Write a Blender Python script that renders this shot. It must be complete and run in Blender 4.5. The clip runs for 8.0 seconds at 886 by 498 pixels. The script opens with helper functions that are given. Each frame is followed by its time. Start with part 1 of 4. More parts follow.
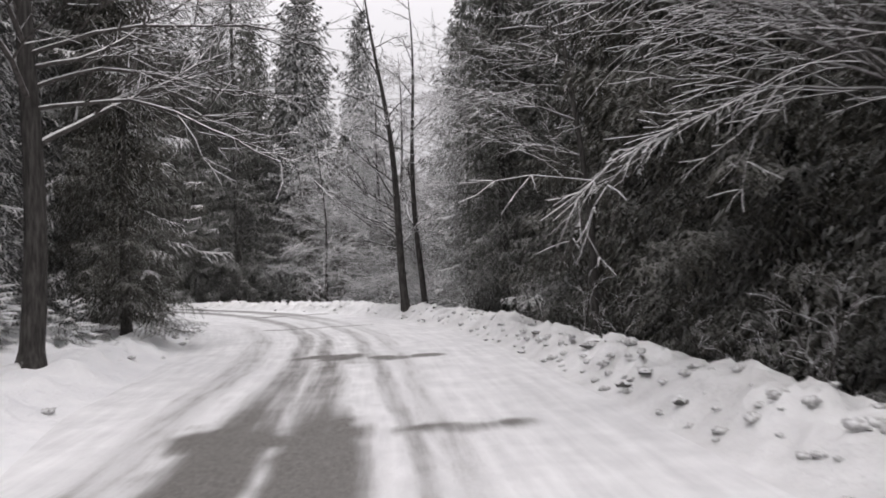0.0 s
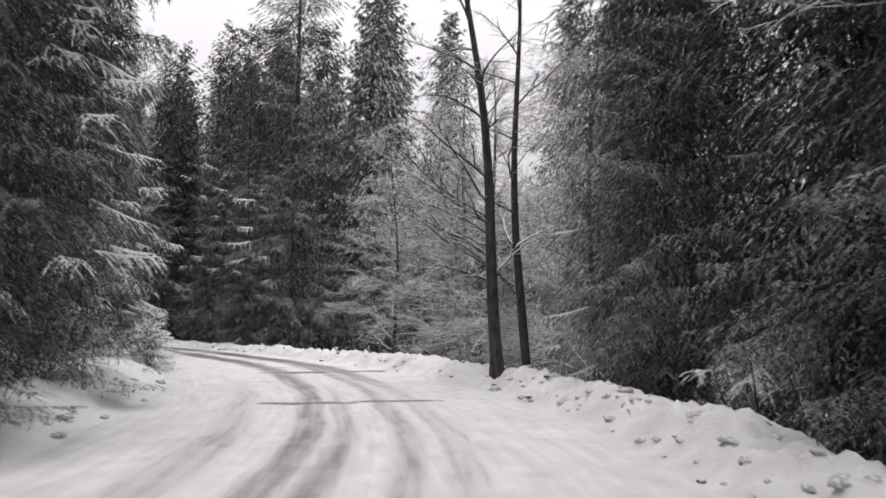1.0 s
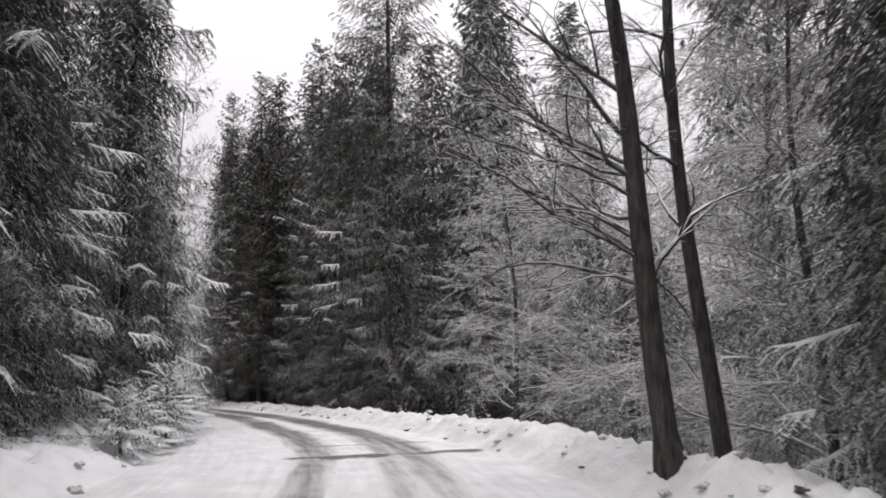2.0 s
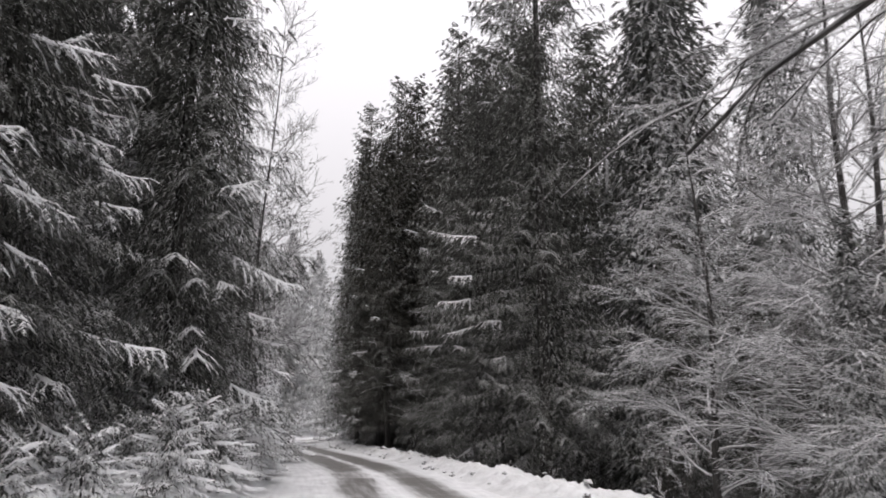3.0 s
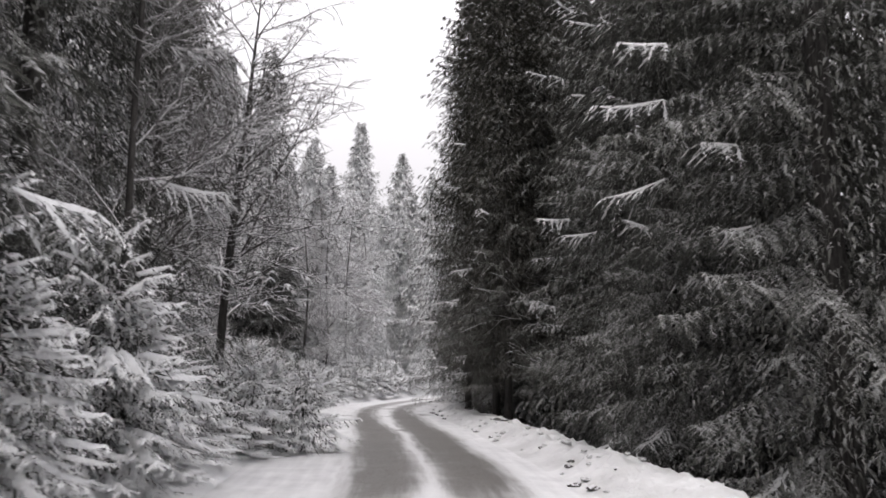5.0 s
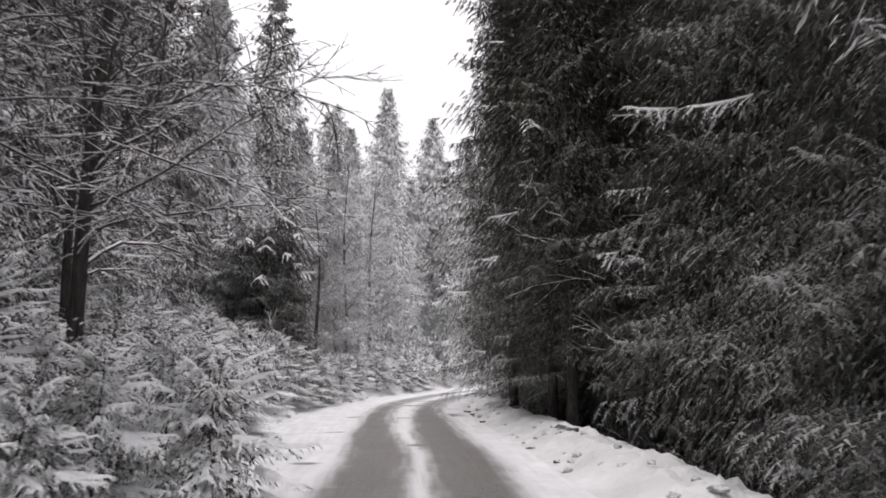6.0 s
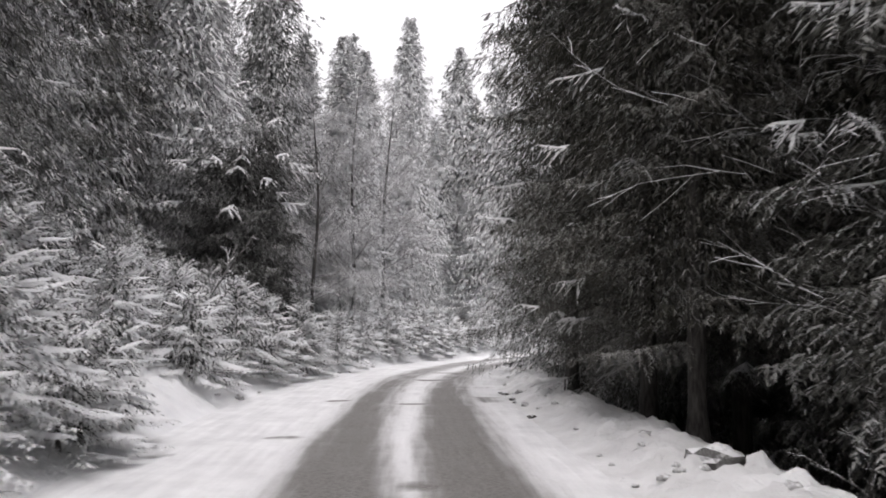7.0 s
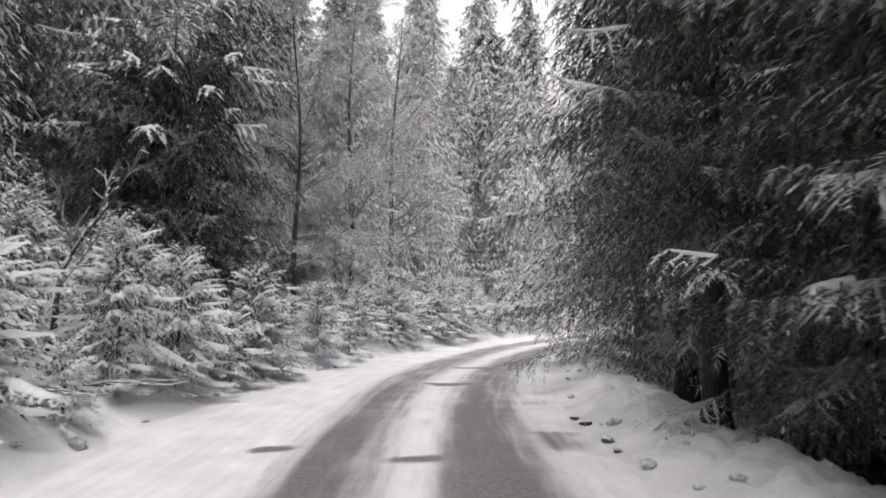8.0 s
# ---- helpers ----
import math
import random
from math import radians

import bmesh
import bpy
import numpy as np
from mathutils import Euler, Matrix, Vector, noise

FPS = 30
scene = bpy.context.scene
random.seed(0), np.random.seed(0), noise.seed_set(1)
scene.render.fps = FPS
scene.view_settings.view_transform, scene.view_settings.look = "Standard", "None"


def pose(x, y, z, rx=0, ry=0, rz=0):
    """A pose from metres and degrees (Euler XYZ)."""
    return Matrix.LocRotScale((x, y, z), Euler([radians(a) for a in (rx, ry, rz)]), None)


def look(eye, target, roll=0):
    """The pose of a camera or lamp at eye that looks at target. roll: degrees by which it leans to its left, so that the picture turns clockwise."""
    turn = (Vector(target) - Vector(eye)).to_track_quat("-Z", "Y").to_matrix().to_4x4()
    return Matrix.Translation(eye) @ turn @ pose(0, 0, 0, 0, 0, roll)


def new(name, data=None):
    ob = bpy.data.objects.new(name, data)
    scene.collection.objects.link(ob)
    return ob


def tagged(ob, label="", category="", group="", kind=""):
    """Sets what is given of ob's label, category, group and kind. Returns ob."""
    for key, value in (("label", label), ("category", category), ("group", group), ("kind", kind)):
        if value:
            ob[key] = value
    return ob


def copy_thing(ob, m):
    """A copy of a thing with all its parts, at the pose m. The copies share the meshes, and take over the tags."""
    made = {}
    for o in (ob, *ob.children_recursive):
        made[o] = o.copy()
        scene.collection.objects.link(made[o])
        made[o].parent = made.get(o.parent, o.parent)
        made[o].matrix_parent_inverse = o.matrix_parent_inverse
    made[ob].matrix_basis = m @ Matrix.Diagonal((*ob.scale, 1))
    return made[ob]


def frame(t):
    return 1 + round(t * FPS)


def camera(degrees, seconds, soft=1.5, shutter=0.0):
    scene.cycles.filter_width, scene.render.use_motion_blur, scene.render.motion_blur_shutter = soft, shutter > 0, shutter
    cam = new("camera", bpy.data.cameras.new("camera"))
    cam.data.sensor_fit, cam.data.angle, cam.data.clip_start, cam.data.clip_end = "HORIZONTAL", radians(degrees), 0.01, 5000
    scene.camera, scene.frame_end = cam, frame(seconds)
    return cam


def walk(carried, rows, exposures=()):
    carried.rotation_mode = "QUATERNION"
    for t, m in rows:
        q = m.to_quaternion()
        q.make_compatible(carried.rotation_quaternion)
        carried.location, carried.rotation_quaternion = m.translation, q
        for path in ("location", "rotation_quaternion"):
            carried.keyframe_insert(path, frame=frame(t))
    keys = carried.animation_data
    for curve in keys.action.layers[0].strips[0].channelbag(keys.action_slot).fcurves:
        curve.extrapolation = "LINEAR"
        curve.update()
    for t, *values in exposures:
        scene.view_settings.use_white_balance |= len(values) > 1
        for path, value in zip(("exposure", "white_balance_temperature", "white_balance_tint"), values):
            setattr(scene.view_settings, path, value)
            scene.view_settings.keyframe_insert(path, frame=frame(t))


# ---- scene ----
cam = camera(58.77, 8.0, 1.7, 0.15)
PATH = [
    (0, pose(0.000, 0.000, 1.429, 91.83, 2.05, -0.00)),
    (0.5, pose(-0.266, 4.895, 1.376, 94.86, -0.70, 3.02)),
    (1, pose(-0.662, 9.392, 1.364, 95.43, -0.53, 6.06)),
    (1.2, pose(-0.777, 11.044, 1.317, 95.94, -0.38, 6.92)),
    (2.3, pose(-1.528, 19.635, 1.346, 100.35, 1.62, 20.13)),
    (2.5, pose(-1.944, 21.057, 1.369, 100.83, 1.20, 21.99)),
    (3, pose(-3.272, 24.467, 1.422, 102.41, -0.45, 27.95)),
    (3.5, pose(-4.791, 27.789, 1.471, 103.34, -1.41, 31.59)),
    (4, pose(-6.476, 30.999, 1.464, 103.87, -0.83, 34.20)),
    (4.5, pose(-8.314, 34.033, 1.408, 102.02, -0.06, 36.57)),
    (4.7, pose(-9.101, 35.219, 1.401, 100.48, -0.01, 37.18)),
    (5.8, pose(-13.738, 41.542, 1.383, 98.40, -0.14, 40.31)),
    (6, pose(-14.648, 42.671, 1.373, 98.45, 0.30, 40.94)),
    (6.5, pose(-16.984, 45.436, 1.363, 97.37, 0.20, 41.61)),
    (7, pose(-19.409, 48.087, 1.353, 95.78, -0.72, 42.71)),
    (7.5, pose(-21.891, 50.654, 1.370, 94.84, -0.58, 43.24)),
    (8, pose(-24.420, 53.285, 1.387, 93.96, -0.50, 43.94)),
]
walk(cam, PATH, [(0, 0.0, 6600, 14), (1.2, 0.04, 6600, 14), (3, -0.05, 6600, 14), (4.5, 0.1, 6600, 14), (6, 0.3, 6600, 14), (8, 0.3, 6600, 14)])

# ---- world, light, exposure ----
world = bpy.data.worlds.new("overcast")
scene.world = world
world.use_nodes = True
wn, wl = world.node_tree.nodes, world.node_tree.links
wn.clear()
sky = wn.new("ShaderNodeTexSky")
sky.sky_type, sky.sun_disc = "NISHITA", False
sky.sun_elevation, sky.sun_rotation = radians(73), radians(-146)
sky.air_density, sky.dust_density, sky.ozone_density = 1.0, 6.0, 1.0
sat = wn.new("ShaderNodeHueSaturation")
sat.inputs["Saturation"].default_value = 0.07
cloud = wn.new("ShaderNodeMix")
cloud.data_type = "RGBA"
cloud.inputs["Factor"].default_value = 0.75
cloud.inputs[7].default_value = (11.0, 11.0, 11.4, 1)
# an overcast sky is about three times as bright overhead as at the horizon
wtc, wsep = wn.new("ShaderNodeTexCoord"), wn.new("ShaderNodeSeparateXYZ")
wl.new(wtc.outputs["Generated"], wsep.inputs[0])
lift = wn.new("ShaderNodeMapRange")
lift.inputs["To Min"].default_value, lift.inputs["To Max"].default_value = 0.34, 1.38
wl.new(wsep.outputs[2], lift.inputs["Value"])
back = wn.new("ShaderNodeBackground")
power_ = wn.new("ShaderNodeMath")
power_.operation = "MULTIPLY"
power_.inputs[1].default_value = 0.15
wl.new(lift.outputs[0], power_.inputs[0])
wl.new(power_.outputs[0], back.inputs["Strength"])
wout = wn.new("ShaderNodeOutputWorld")
wl.new(sky.outputs[0], sat.inputs["Color"])
wl.new(sat.outputs[0], cloud.inputs[6])
wl.new(cloud.outputs[2], back.inputs["Color"])
wl.new(back.outputs[0], wout.inputs[0])
sun = new("sun", bpy.data.lights.new("sun", "SUN"))
sun.data.energy, sun.data.angle, sun.data.color = 0.6, radians(40), (1.0, 0.98, 0.95)
sun.matrix_world = look((5, -7.5, 30), (0, 0, 0))


# ---- materials ----
def material(name):
    m = bpy.data.materials.new(name)
    m.use_nodes = True
    nt = m.node_tree
    return m, nt.nodes, nt.links, nt.nodes["Principled BSDF"]


def ramp(nodes, lo, hi, c0, c1):
    r = nodes.new("ShaderNodeValToRGB")
    r.color_ramp.elements[0].position, r.color_ramp.elements[1].position = lo, hi
    r.color_ramp.elements[0].color, r.color_ramp.elements[1].color = (*c0, 1), (*c1, 1)
    return r


def noise_tex(nodes, links, scale, detail=4, rough=0.6, coord="Object"):
    tc = nodes.new("ShaderNodeTexCoord")
    n = nodes.new("ShaderNodeTexNoise")
    n.inputs["Scale"].default_value, n.inputs["Detail"].default_value = scale, detail
    n.inputs["Roughness"].default_value = rough
    links.new(tc.outputs[coord], n.inputs["Vector"])
    return n


def bump(nodes, links, height, strength, distance, bsdf, extra=None):
    b = nodes.new("ShaderNodeBump")
    b.inputs["Strength"].default_value, b.inputs["Distance"].default_value = strength, distance
    links.new(height, b.inputs["Height"])
    if extra:
        links.new(extra.outputs[0], b.inputs["Normal"])
    links.new(b.outputs[0], bsdf.inputs["Normal"])
    return b


def mix_rgb(nodes, links, fac, a, b):
    mx = nodes.new("ShaderNodeMix")
    mx.data_type = "RGBA"
    for sock, v in ((mx.inputs[0], fac), (mx.inputs[6], a), (mx.inputs[7], b)):
        if isinstance(v, (tuple, float, int)):
            sock.default_value = v if not isinstance(v, tuple) else (*v, 1)
        else:
            links.new(v, sock)
    return mx.outputs[2]


def math_node(nodes, links, op, a, b, clamp=False):
    m = nodes.new("ShaderNodeMath")
    m.operation, m.use_clamp = op, clamp
    for sock, v in ((m.inputs[0], a), (m.inputs[1], b)):
        if isinstance(v, (float, int)):
            sock.default_value = v
        else:
            links.new(v, sock)
    return m.outputs[0]


def snow_material(name="snow", lo=(0.74, 0.745, 0.76), hi=(0.86, 0.86, 0.865), r0=0.3):
    m, n, l, b = material(name)
    big = noise_tex(n, l, 1.3, 5)
    fine = noise_tex(n, l, 38, 4)
    r = ramp(n, r0, r0 + 0.4, lo, hi)
    l.new(big.outputs["Fac"], r.inputs[0])
    l.new(r.outputs[0], b.inputs["Base Color"])
    b.inputs["Roughness"].default_value = 0.75
    b.inputs["Specular IOR Level"].default_value = 0.25
    mid = noise_tex(n, l, 7, 5, 0.65)
    b1 = bump(n, l, big.outputs["Fac"], 0.5, 0.16, b)
    b2 = bump(n, l, mid.outputs["Fac"], 0.7, 0.05, b, b1)
    bump(n, l, fine.outputs["Fac"], 0.5, 0.012, b, b2)
    return m


def road_material():
    """Snow over wet asphalt: the mesh attribute bare says how far the tyres have worn the snow off."""
    m, n, l, b = material("snowy_road")
    at = n.new("ShaderNodeAttribute")
    at.attribute_name = "bare"
    st = n.new("ShaderNodeAttribute")
    st.attribute_name = "along"
    sx = n.new("ShaderNodeSeparateXYZ")
    l.new(st.outputs["Vector"], sx.inputs[0])
    cx = n.new("ShaderNodeCombineXYZ")
    l.new(math_node(n, l, "MULTIPLY", sx.outputs[0], 0.5), cx.inputs[0])
    l.new(math_node(n, l, "MULTIPLY", sx.outputs[1], 7.0), cx.inputs[1])
    streak = n.new("ShaderNodeTexNoise")
    streak.inputs["Scale"].default_value, streak.inputs["Detail"].default_value = 1.0, 6
    l.new(cx.outputs[0], streak.inputs["Vector"])
    grain = noise_tex(n, l, 22, 5, 0.7)
    blot = noise_tex(n, l, 1.6, 5, 0.6)
    a = math_node(n, l, "ADD", at.outputs["Fac"], math_node(n, l, "MULTIPLY", math_node(n, l, "SUBTRACT", streak.outputs["Fac"], 0.5), 0.8))
    a = math_node(n, l, "ADD", a, math_node(n, l, "MULTIPLY", math_node(n, l, "SUBTRACT", grain.outputs["Fac"], 0.5), 0.35))
    a = math_node(n, l, "ADD", a, math_node(n, l, "MULTIPLY", math_node(n, l, "SUBTRACT", blot.outputs["Fac"], 0.5), 0.5))
    mr = n.new("ShaderNodeMapRange")
    mr.interpolation_type = "SMOOTHSTEP"
    mr.inputs["From Min"].default_value, mr.inputs["From Max"].default_value = 0.2, 0.95
    l.new(a, mr.inputs["Value"])
    snow_c = ramp(n, 0.32, 0.66, (0.6, 0.6, 0.605), (0.84, 0.84, 0.845))
    l.new(math_node(n, l, "ADD", math_node(n, l, "MULTIPLY", blot.outputs["Fac"], 0.55), math_node(n, l, "MULTIPLY", streak.outputs["Fac"], 0.45)), snow_c.inputs[0])
    asph = ramp(n, 0.35, 0.75, (0.1, 0.094, 0.088), (0.25, 0.238, 0.225))
    l.new(grain.outputs["Fac"], asph.inputs[0])
    l.new(mix_rgb(n, l, mr.outputs[0], snow_c.outputs[0], asph.outputs[0]), b.inputs["Base Color"])
    rr = n.new("ShaderNodeMapRange")
    rr.inputs["To Min"].default_value, rr.inputs["To Max"].default_value = 0.75, 0.5
    l.new(mr.outputs[0], rr.inputs["Value"])
    l.new(rr.outputs[0], b.inputs["Roughness"])
    b.inputs["Specular IOR Level"].default_value = 0.3
    b0 = bump(n, l, blot.outputs["Fac"], 0.5, 0.08, b)
    b1 = bump(n, l, streak.outputs["Fac"], 0.4, 0.03, b, b0)
    bump(n, l, grain.outputs["Fac"], 0.5, 0.015, b, b1)
    return m


def needle_material(name, dark, light, frost=(0.6, 0.602, 0.605), amount=0.7, lo=0.4, hi=0.95):
    """Evergreen needles; the upper side of a spray carries powder snow, and lo to hi is the slope over which it begins."""
    m, n, l, b = material(name)
    g = n.new("ShaderNodeNewGeometry")
    c = noise_tex(n, l, 0.9, 3)
    r = ramp(n, 0.3, 0.75, dark, light)
    l.new(c.outputs["Fac"], r.inputs[0])
    v = ramp(n, 0.0, 1.0, (0.6,) * 3, (1.45,) * 3)
    l.new(g.outputs["Random Per Island"], v.inputs[0])
    mx = n.new("ShaderNodeMix")
    mx.data_type, mx.blend_type = "RGBA", "MULTIPLY"
    mx.inputs[0].default_value = 1.0
    l.new(r.outputs[0], mx.inputs[6])
    l.new(v.outputs[0], mx.inputs[7])
    sx = n.new("ShaderNodeSeparateXYZ")
    l.new(g.outputs["True Normal"], sx.inputs[0])
    drift = noise_tex(n, l, 1.7, 4)
    a = math_node(n, l, "ADD", sx.outputs[2], math_node(n, l, "MULTIPLY", math_node(n, l, "SUBTRACT", drift.outputs["Fac"], 0.5), 1.5))
    a = math_node(n, l, "ADD", a, math_node(n, l, "MULTIPLY", math_node(n, l, "SUBTRACT", g.outputs["Random Per Island"], 0.5), 0.6))
    mr = n.new("ShaderNodeMapRange")
    mr.inputs["From Min"].default_value, mr.inputs["From Max"].default_value = lo, hi
    mr.inputs["To Max"].default_value = amount
    l.new(a, mr.inputs["Value"])
    l.new(mix_rgb(n, l, mr.outputs[0], mx.outputs[2], frost), b.inputs["Base Color"])
    b.inputs["Roughness"].default_value = 0.7
    b.inputs["Specular IOR Level"].default_value = 0.15
    return m


def bark_material(name, dark, light, lo, hi):
    """Bark whose upward faces carry snow; lo to hi is the slope over which the snow begins."""
    m, n, l, b = material(name)
    t = n.new("ShaderNodeTexCoord")
    mp = n.new("ShaderNodeMapping")
    mp.inputs["Scale"].default_value = (9, 9, 1.6)
    l.new(t.outputs["Object"], mp.inputs[0])
    f = n.new("ShaderNodeTexNoise")
    f.inputs["Scale"].default_value, f.inputs["Detail"].default_value = 2.5, 6
    l.new(mp.outputs[0], f.inputs["Vector"])
    r = ramp(n, 0.35, 0.7, dark, light)
    l.new(f.outputs["Fac"], r.inputs[0])
    patch = noise_tex(n, l, 6, 4)
    g = n.new("ShaderNodeNewGeometry")
    sx = n.new("ShaderNodeSeparateXYZ")
    l.new(g.outputs["True Normal"], sx.inputs[0])
    a = math_node(n, l, "ADD", sx.outputs[2], math_node(n, l, "MULTIPLY", math_node(n, l, "SUBTRACT", patch.outputs["Fac"], 0.5), 0.7))
    mr = n.new("ShaderNodeMapRange")
    mr.inputs["From Min"].default_value, mr.inputs["From Max"].default_value = lo, hi
    l.new(a, mr.inputs["Value"])
    l.new(mix_rgb(n, l, mr.outputs[0], r.outputs[0], (0.82, 0.82, 0.83)), b.inputs["Base Color"])
    b.inputs["Roughness"].default_value = 0.85
    b.inputs["Specular IOR Level"].default_value = 0.2
    bump(n, l, f.outputs["Fac"], 0.6, 0.02, b)
    return m


def clod_material():
    m, n, l, b = material("clod_snow")
    f = noise_tex(n, l, 2.2, 4)
    r = ramp(n, 0.34, 0.62, (0.3, 0.295, 0.29), (0.8, 0.8, 0.805))
    l.new(f.outputs["Fac"], r.inputs[0])
    l.new(r.outputs[0], b.inputs["Base Color"])
    b.inputs["Roughness"].default_value = 0.8
    b.inputs["Specular IOR Level"].default_value = 0.2
    return m


SNOW = snow_material()
PLOUGHED = snow_material("ploughed_snow", (0.6, 0.598, 0.595), (0.82, 0.82, 0.824), 0.32)
CLOD = clod_material()
ROAD = road_material()
NEEDLE = needle_material("spruce_needles", (0.078, 0.079, 0.071), (0.155, 0.155, 0.141), amount=0.45)
PLAIN = needle_material("sheltered_needles", (0.048, 0.047, 0.039), (0.1, 0.095, 0.08), amount=0.3)
DUSTED = needle_material("dusted_needles", (0.08, 0.083, 0.076), (0.17, 0.172, 0.162), (0.78, 0.782, 0.785), 0.92, 0.0, 0.6)
LADEN = needle_material("snow_laden_needles", (0.16, 0.162, 0.158), (0.3, 0.302, 0.296), (0.8, 0.802, 0.805), 1.0, -0.25, 0.35)
DUSK = needle_material("snowy_needles", (0.05, 0.05, 0.046), (0.1, 0.1, 0.092), amount=0.3)
SPRIG = needle_material("frosted_needles", (0.055, 0.057, 0.05), (0.13, 0.132, 0.12), (0.66, 0.662, 0.665), 0.55, 0.4, 1.0)
# frosted needles, base greyed further to paint in the haze
GREY_HAZE = needle_material("frosted_hazy_needles", (0.11, 0.112, 0.106), (0.2, 0.202, 0.194), (0.66, 0.662, 0.665), 0.8, 0.1, 0.8)
# rime, with the distant haze painted in as a paler base
RIME_HAZE = needle_material("rimed_hazy_needles", (0.4, 0.402, 0.4), (0.56, 0.562, 0.56), (0.84, 0.84, 0.842), 0.95, -0.1, 0.6)
POWDER = snow_material("powder_snow", (0.5, 0.502, 0.505), (0.74, 0.742, 0.745))
BARK = bark_material("dark_bark", (0.03, 0.028, 0.026), (0.09, 0.084, 0.08), 0.35, 0.6)
LIMB = bark_material("limb_bark", (0.03, 0.028, 0.027), (0.09, 0.085, 0.08), 0.12, 0.6)
TWIG = bark_material("frosted_twig", (0.05, 0.045, 0.043), (0.12, 0.11, 0.105), 0.05, 0.5)
FROST = bark_material("frost_coated_twig", (0.18, 0.174, 0.172), (0.34, 0.333, 0.33), 0.0, 0.7)
STONE = bark_material("grey_stone", (0.08, 0.078, 0.075), (0.2, 0.195, 0.19), 0.45, 0.75)


# ---- mesh helpers ----
def fill(name, verts, quads=None, tris=None, mats=(), mat_index=None, smooth=False):
    """A mesh from arrays of places, quads and triangles."""
    me = bpy.data.meshes.new(name)
    loops, starts = [], []
    q = np.zeros((0, 4), int) if quads is None else np.asarray(quads, int).reshape(-1, 4)
    t = np.zeros((0, 3), int) if tris is None else np.asarray(tris, int).reshape(-1, 3)
    loops = np.concatenate([q.ravel(), t.ravel()])
    starts = np.concatenate([np.arange(len(q)) * 4, len(q) * 4 + np.arange(len(t)) * 3])
    v = np.asarray(verts, float).reshape(-1, 3)
    me.vertices.add(len(v))
    me.vertices.foreach_set("co", v.ravel())
    me.loops.add(len(loops))
    me.loops.foreach_set("vertex_index", loops.astype(np.int32))
    me.polygons.add(len(starts))
    me.polygons.foreach_set("loop_start", starts.astype(np.int32))
    for mt in mats:
        me.materials.append(mt)
    if mat_index is not None:
        me.polygons.foreach_set("material_index", np.asarray(mat_index, np.int32))
    me.polygons.foreach_set("use_smooth", np.full(len(starts), smooth))
    me.update(calc_edges=True)
    return me


def part(name, mesh, parent, label=""):
    ob = new(name, mesh)
    ob.parent = parent
    return tagged(ob, label)


def unit(v):
    return v / np.maximum(np.linalg.norm(v, axis=-1, keepdims=True), 1e-9)


# ---- the road's line and the lie of the land ----
LINE = [(1.6, -40), (0.9, -20), (0.3, -8), (0, 0), (-0.27, 4.9), (-0.66, 9.4), (-1.05, 13.4), (-1.6, 17.3), (-2.45, 21.1), (-3.5, 24.5),
        (-4.9, 27.8), (-6.5, 31.0), (-8.3, 34.0), (-10.3, 36.95), (-12.45, 39.8), (-14.65, 42.65), (-17.0, 45.45), (-19.4, 48.1),
        (-21.9, 50.7), (-24.4, 53.3), (-28.7, 57.6), (-32.6, 61.8), (-35.9, 66.2), (-38.8, 71.2), (-41.4, 77), (-43.2, 84), (-43.8, 92),
        (-42.5, 101), (-39, 110), (-34, 119), (-26, 130), (-15, 142)]


def road_line(step=0.25):
    p = np.array(LINE, float)
    ext = np.vstack([2 * p[0] - p[1], p, 2 * p[-1] - p[-2]])
    out = []
    for i in range(1, len(ext) - 2):
        p0, p1, p2, p3 = ext[i - 1:i + 3]
        n = max(2, int(np.linalg.norm(p2 - p1) / step))
        t = (np.arange(n) / n)[:, None]
        out.append(0.5 * (2 * p1 + (p2 - p0) * t + (2 * p0 - 5 * p1 + 4 * p2 - p3) * t ** 2 + (3 * p1 - p0 - 3 * p2 + p3) * t ** 3))
    q = np.vstack(out)
    d = np.concatenate([[0], np.cumsum(np.linalg.norm(np.diff(q, axis=0), axis=1))])
    s = np.arange(0, d[-1], step)
    return np.c_[np.interp(s, d, q[:, 0]), np.interp(s, d, q[:, 1])], s


AXIS, AXIS_S = road_line()
AXIS_S = AXIS_S - AXIS_S[np.argmin(np.hypot(AXIS[:, 0], AXIS[:, 1]))]
_tan = np.gradient(AXIS, axis=0)
for _ in range(12):
    _tan[1:-1] = (_tan[:-2] + _tan[1:-1] + _tan[2:]) / 3
TAN = unit(_tan)
RIGHT = np.c_[TAN[:, 1], -TAN[:, 0]]


def on_road(s, u):
    """World x, y of the place s metres along the road and u metres to the right of its line."""
    i = [np.interp(s, AXIS_S, a) for a in (AXIS[:, 0], AXIS[:, 1], RIGHT[:, 0], RIGHT[:, 1])]
    return i[0] + u * i[2], i[1] + u * i[3]


def to_road(x, y):
    """s and u of world places."""
    x, y = np.atleast_1d(np.asarray(x, float)), np.atleast_1d(np.asarray(y, float))
    s, u = np.empty_like(x), np.empty_like(x)
    for k in range(0, len(x), 4000):
        dx = x[k:k + 4000, None] - AXIS[None, :, 0]
        dy = y[k:k + 4000, None] - AXIS[None, :, 1]
        i = np.argmin(dx * dx + dy * dy, axis=1)
        r = np.arange(len(i))
        s[k:k + 4000] = AXIS_S[i] + dx[r, i] * TAN[i, 0] + dy[r, i] * TAN[i, 1]
        side = dx[r, i] * RIGHT[i, 0] + dy[r, i] * RIGHT[i, 1]
        u[k:k + 4000] = np.sign(side) * np.hypot(dx[r, i], dy[r, i])
    return s, u


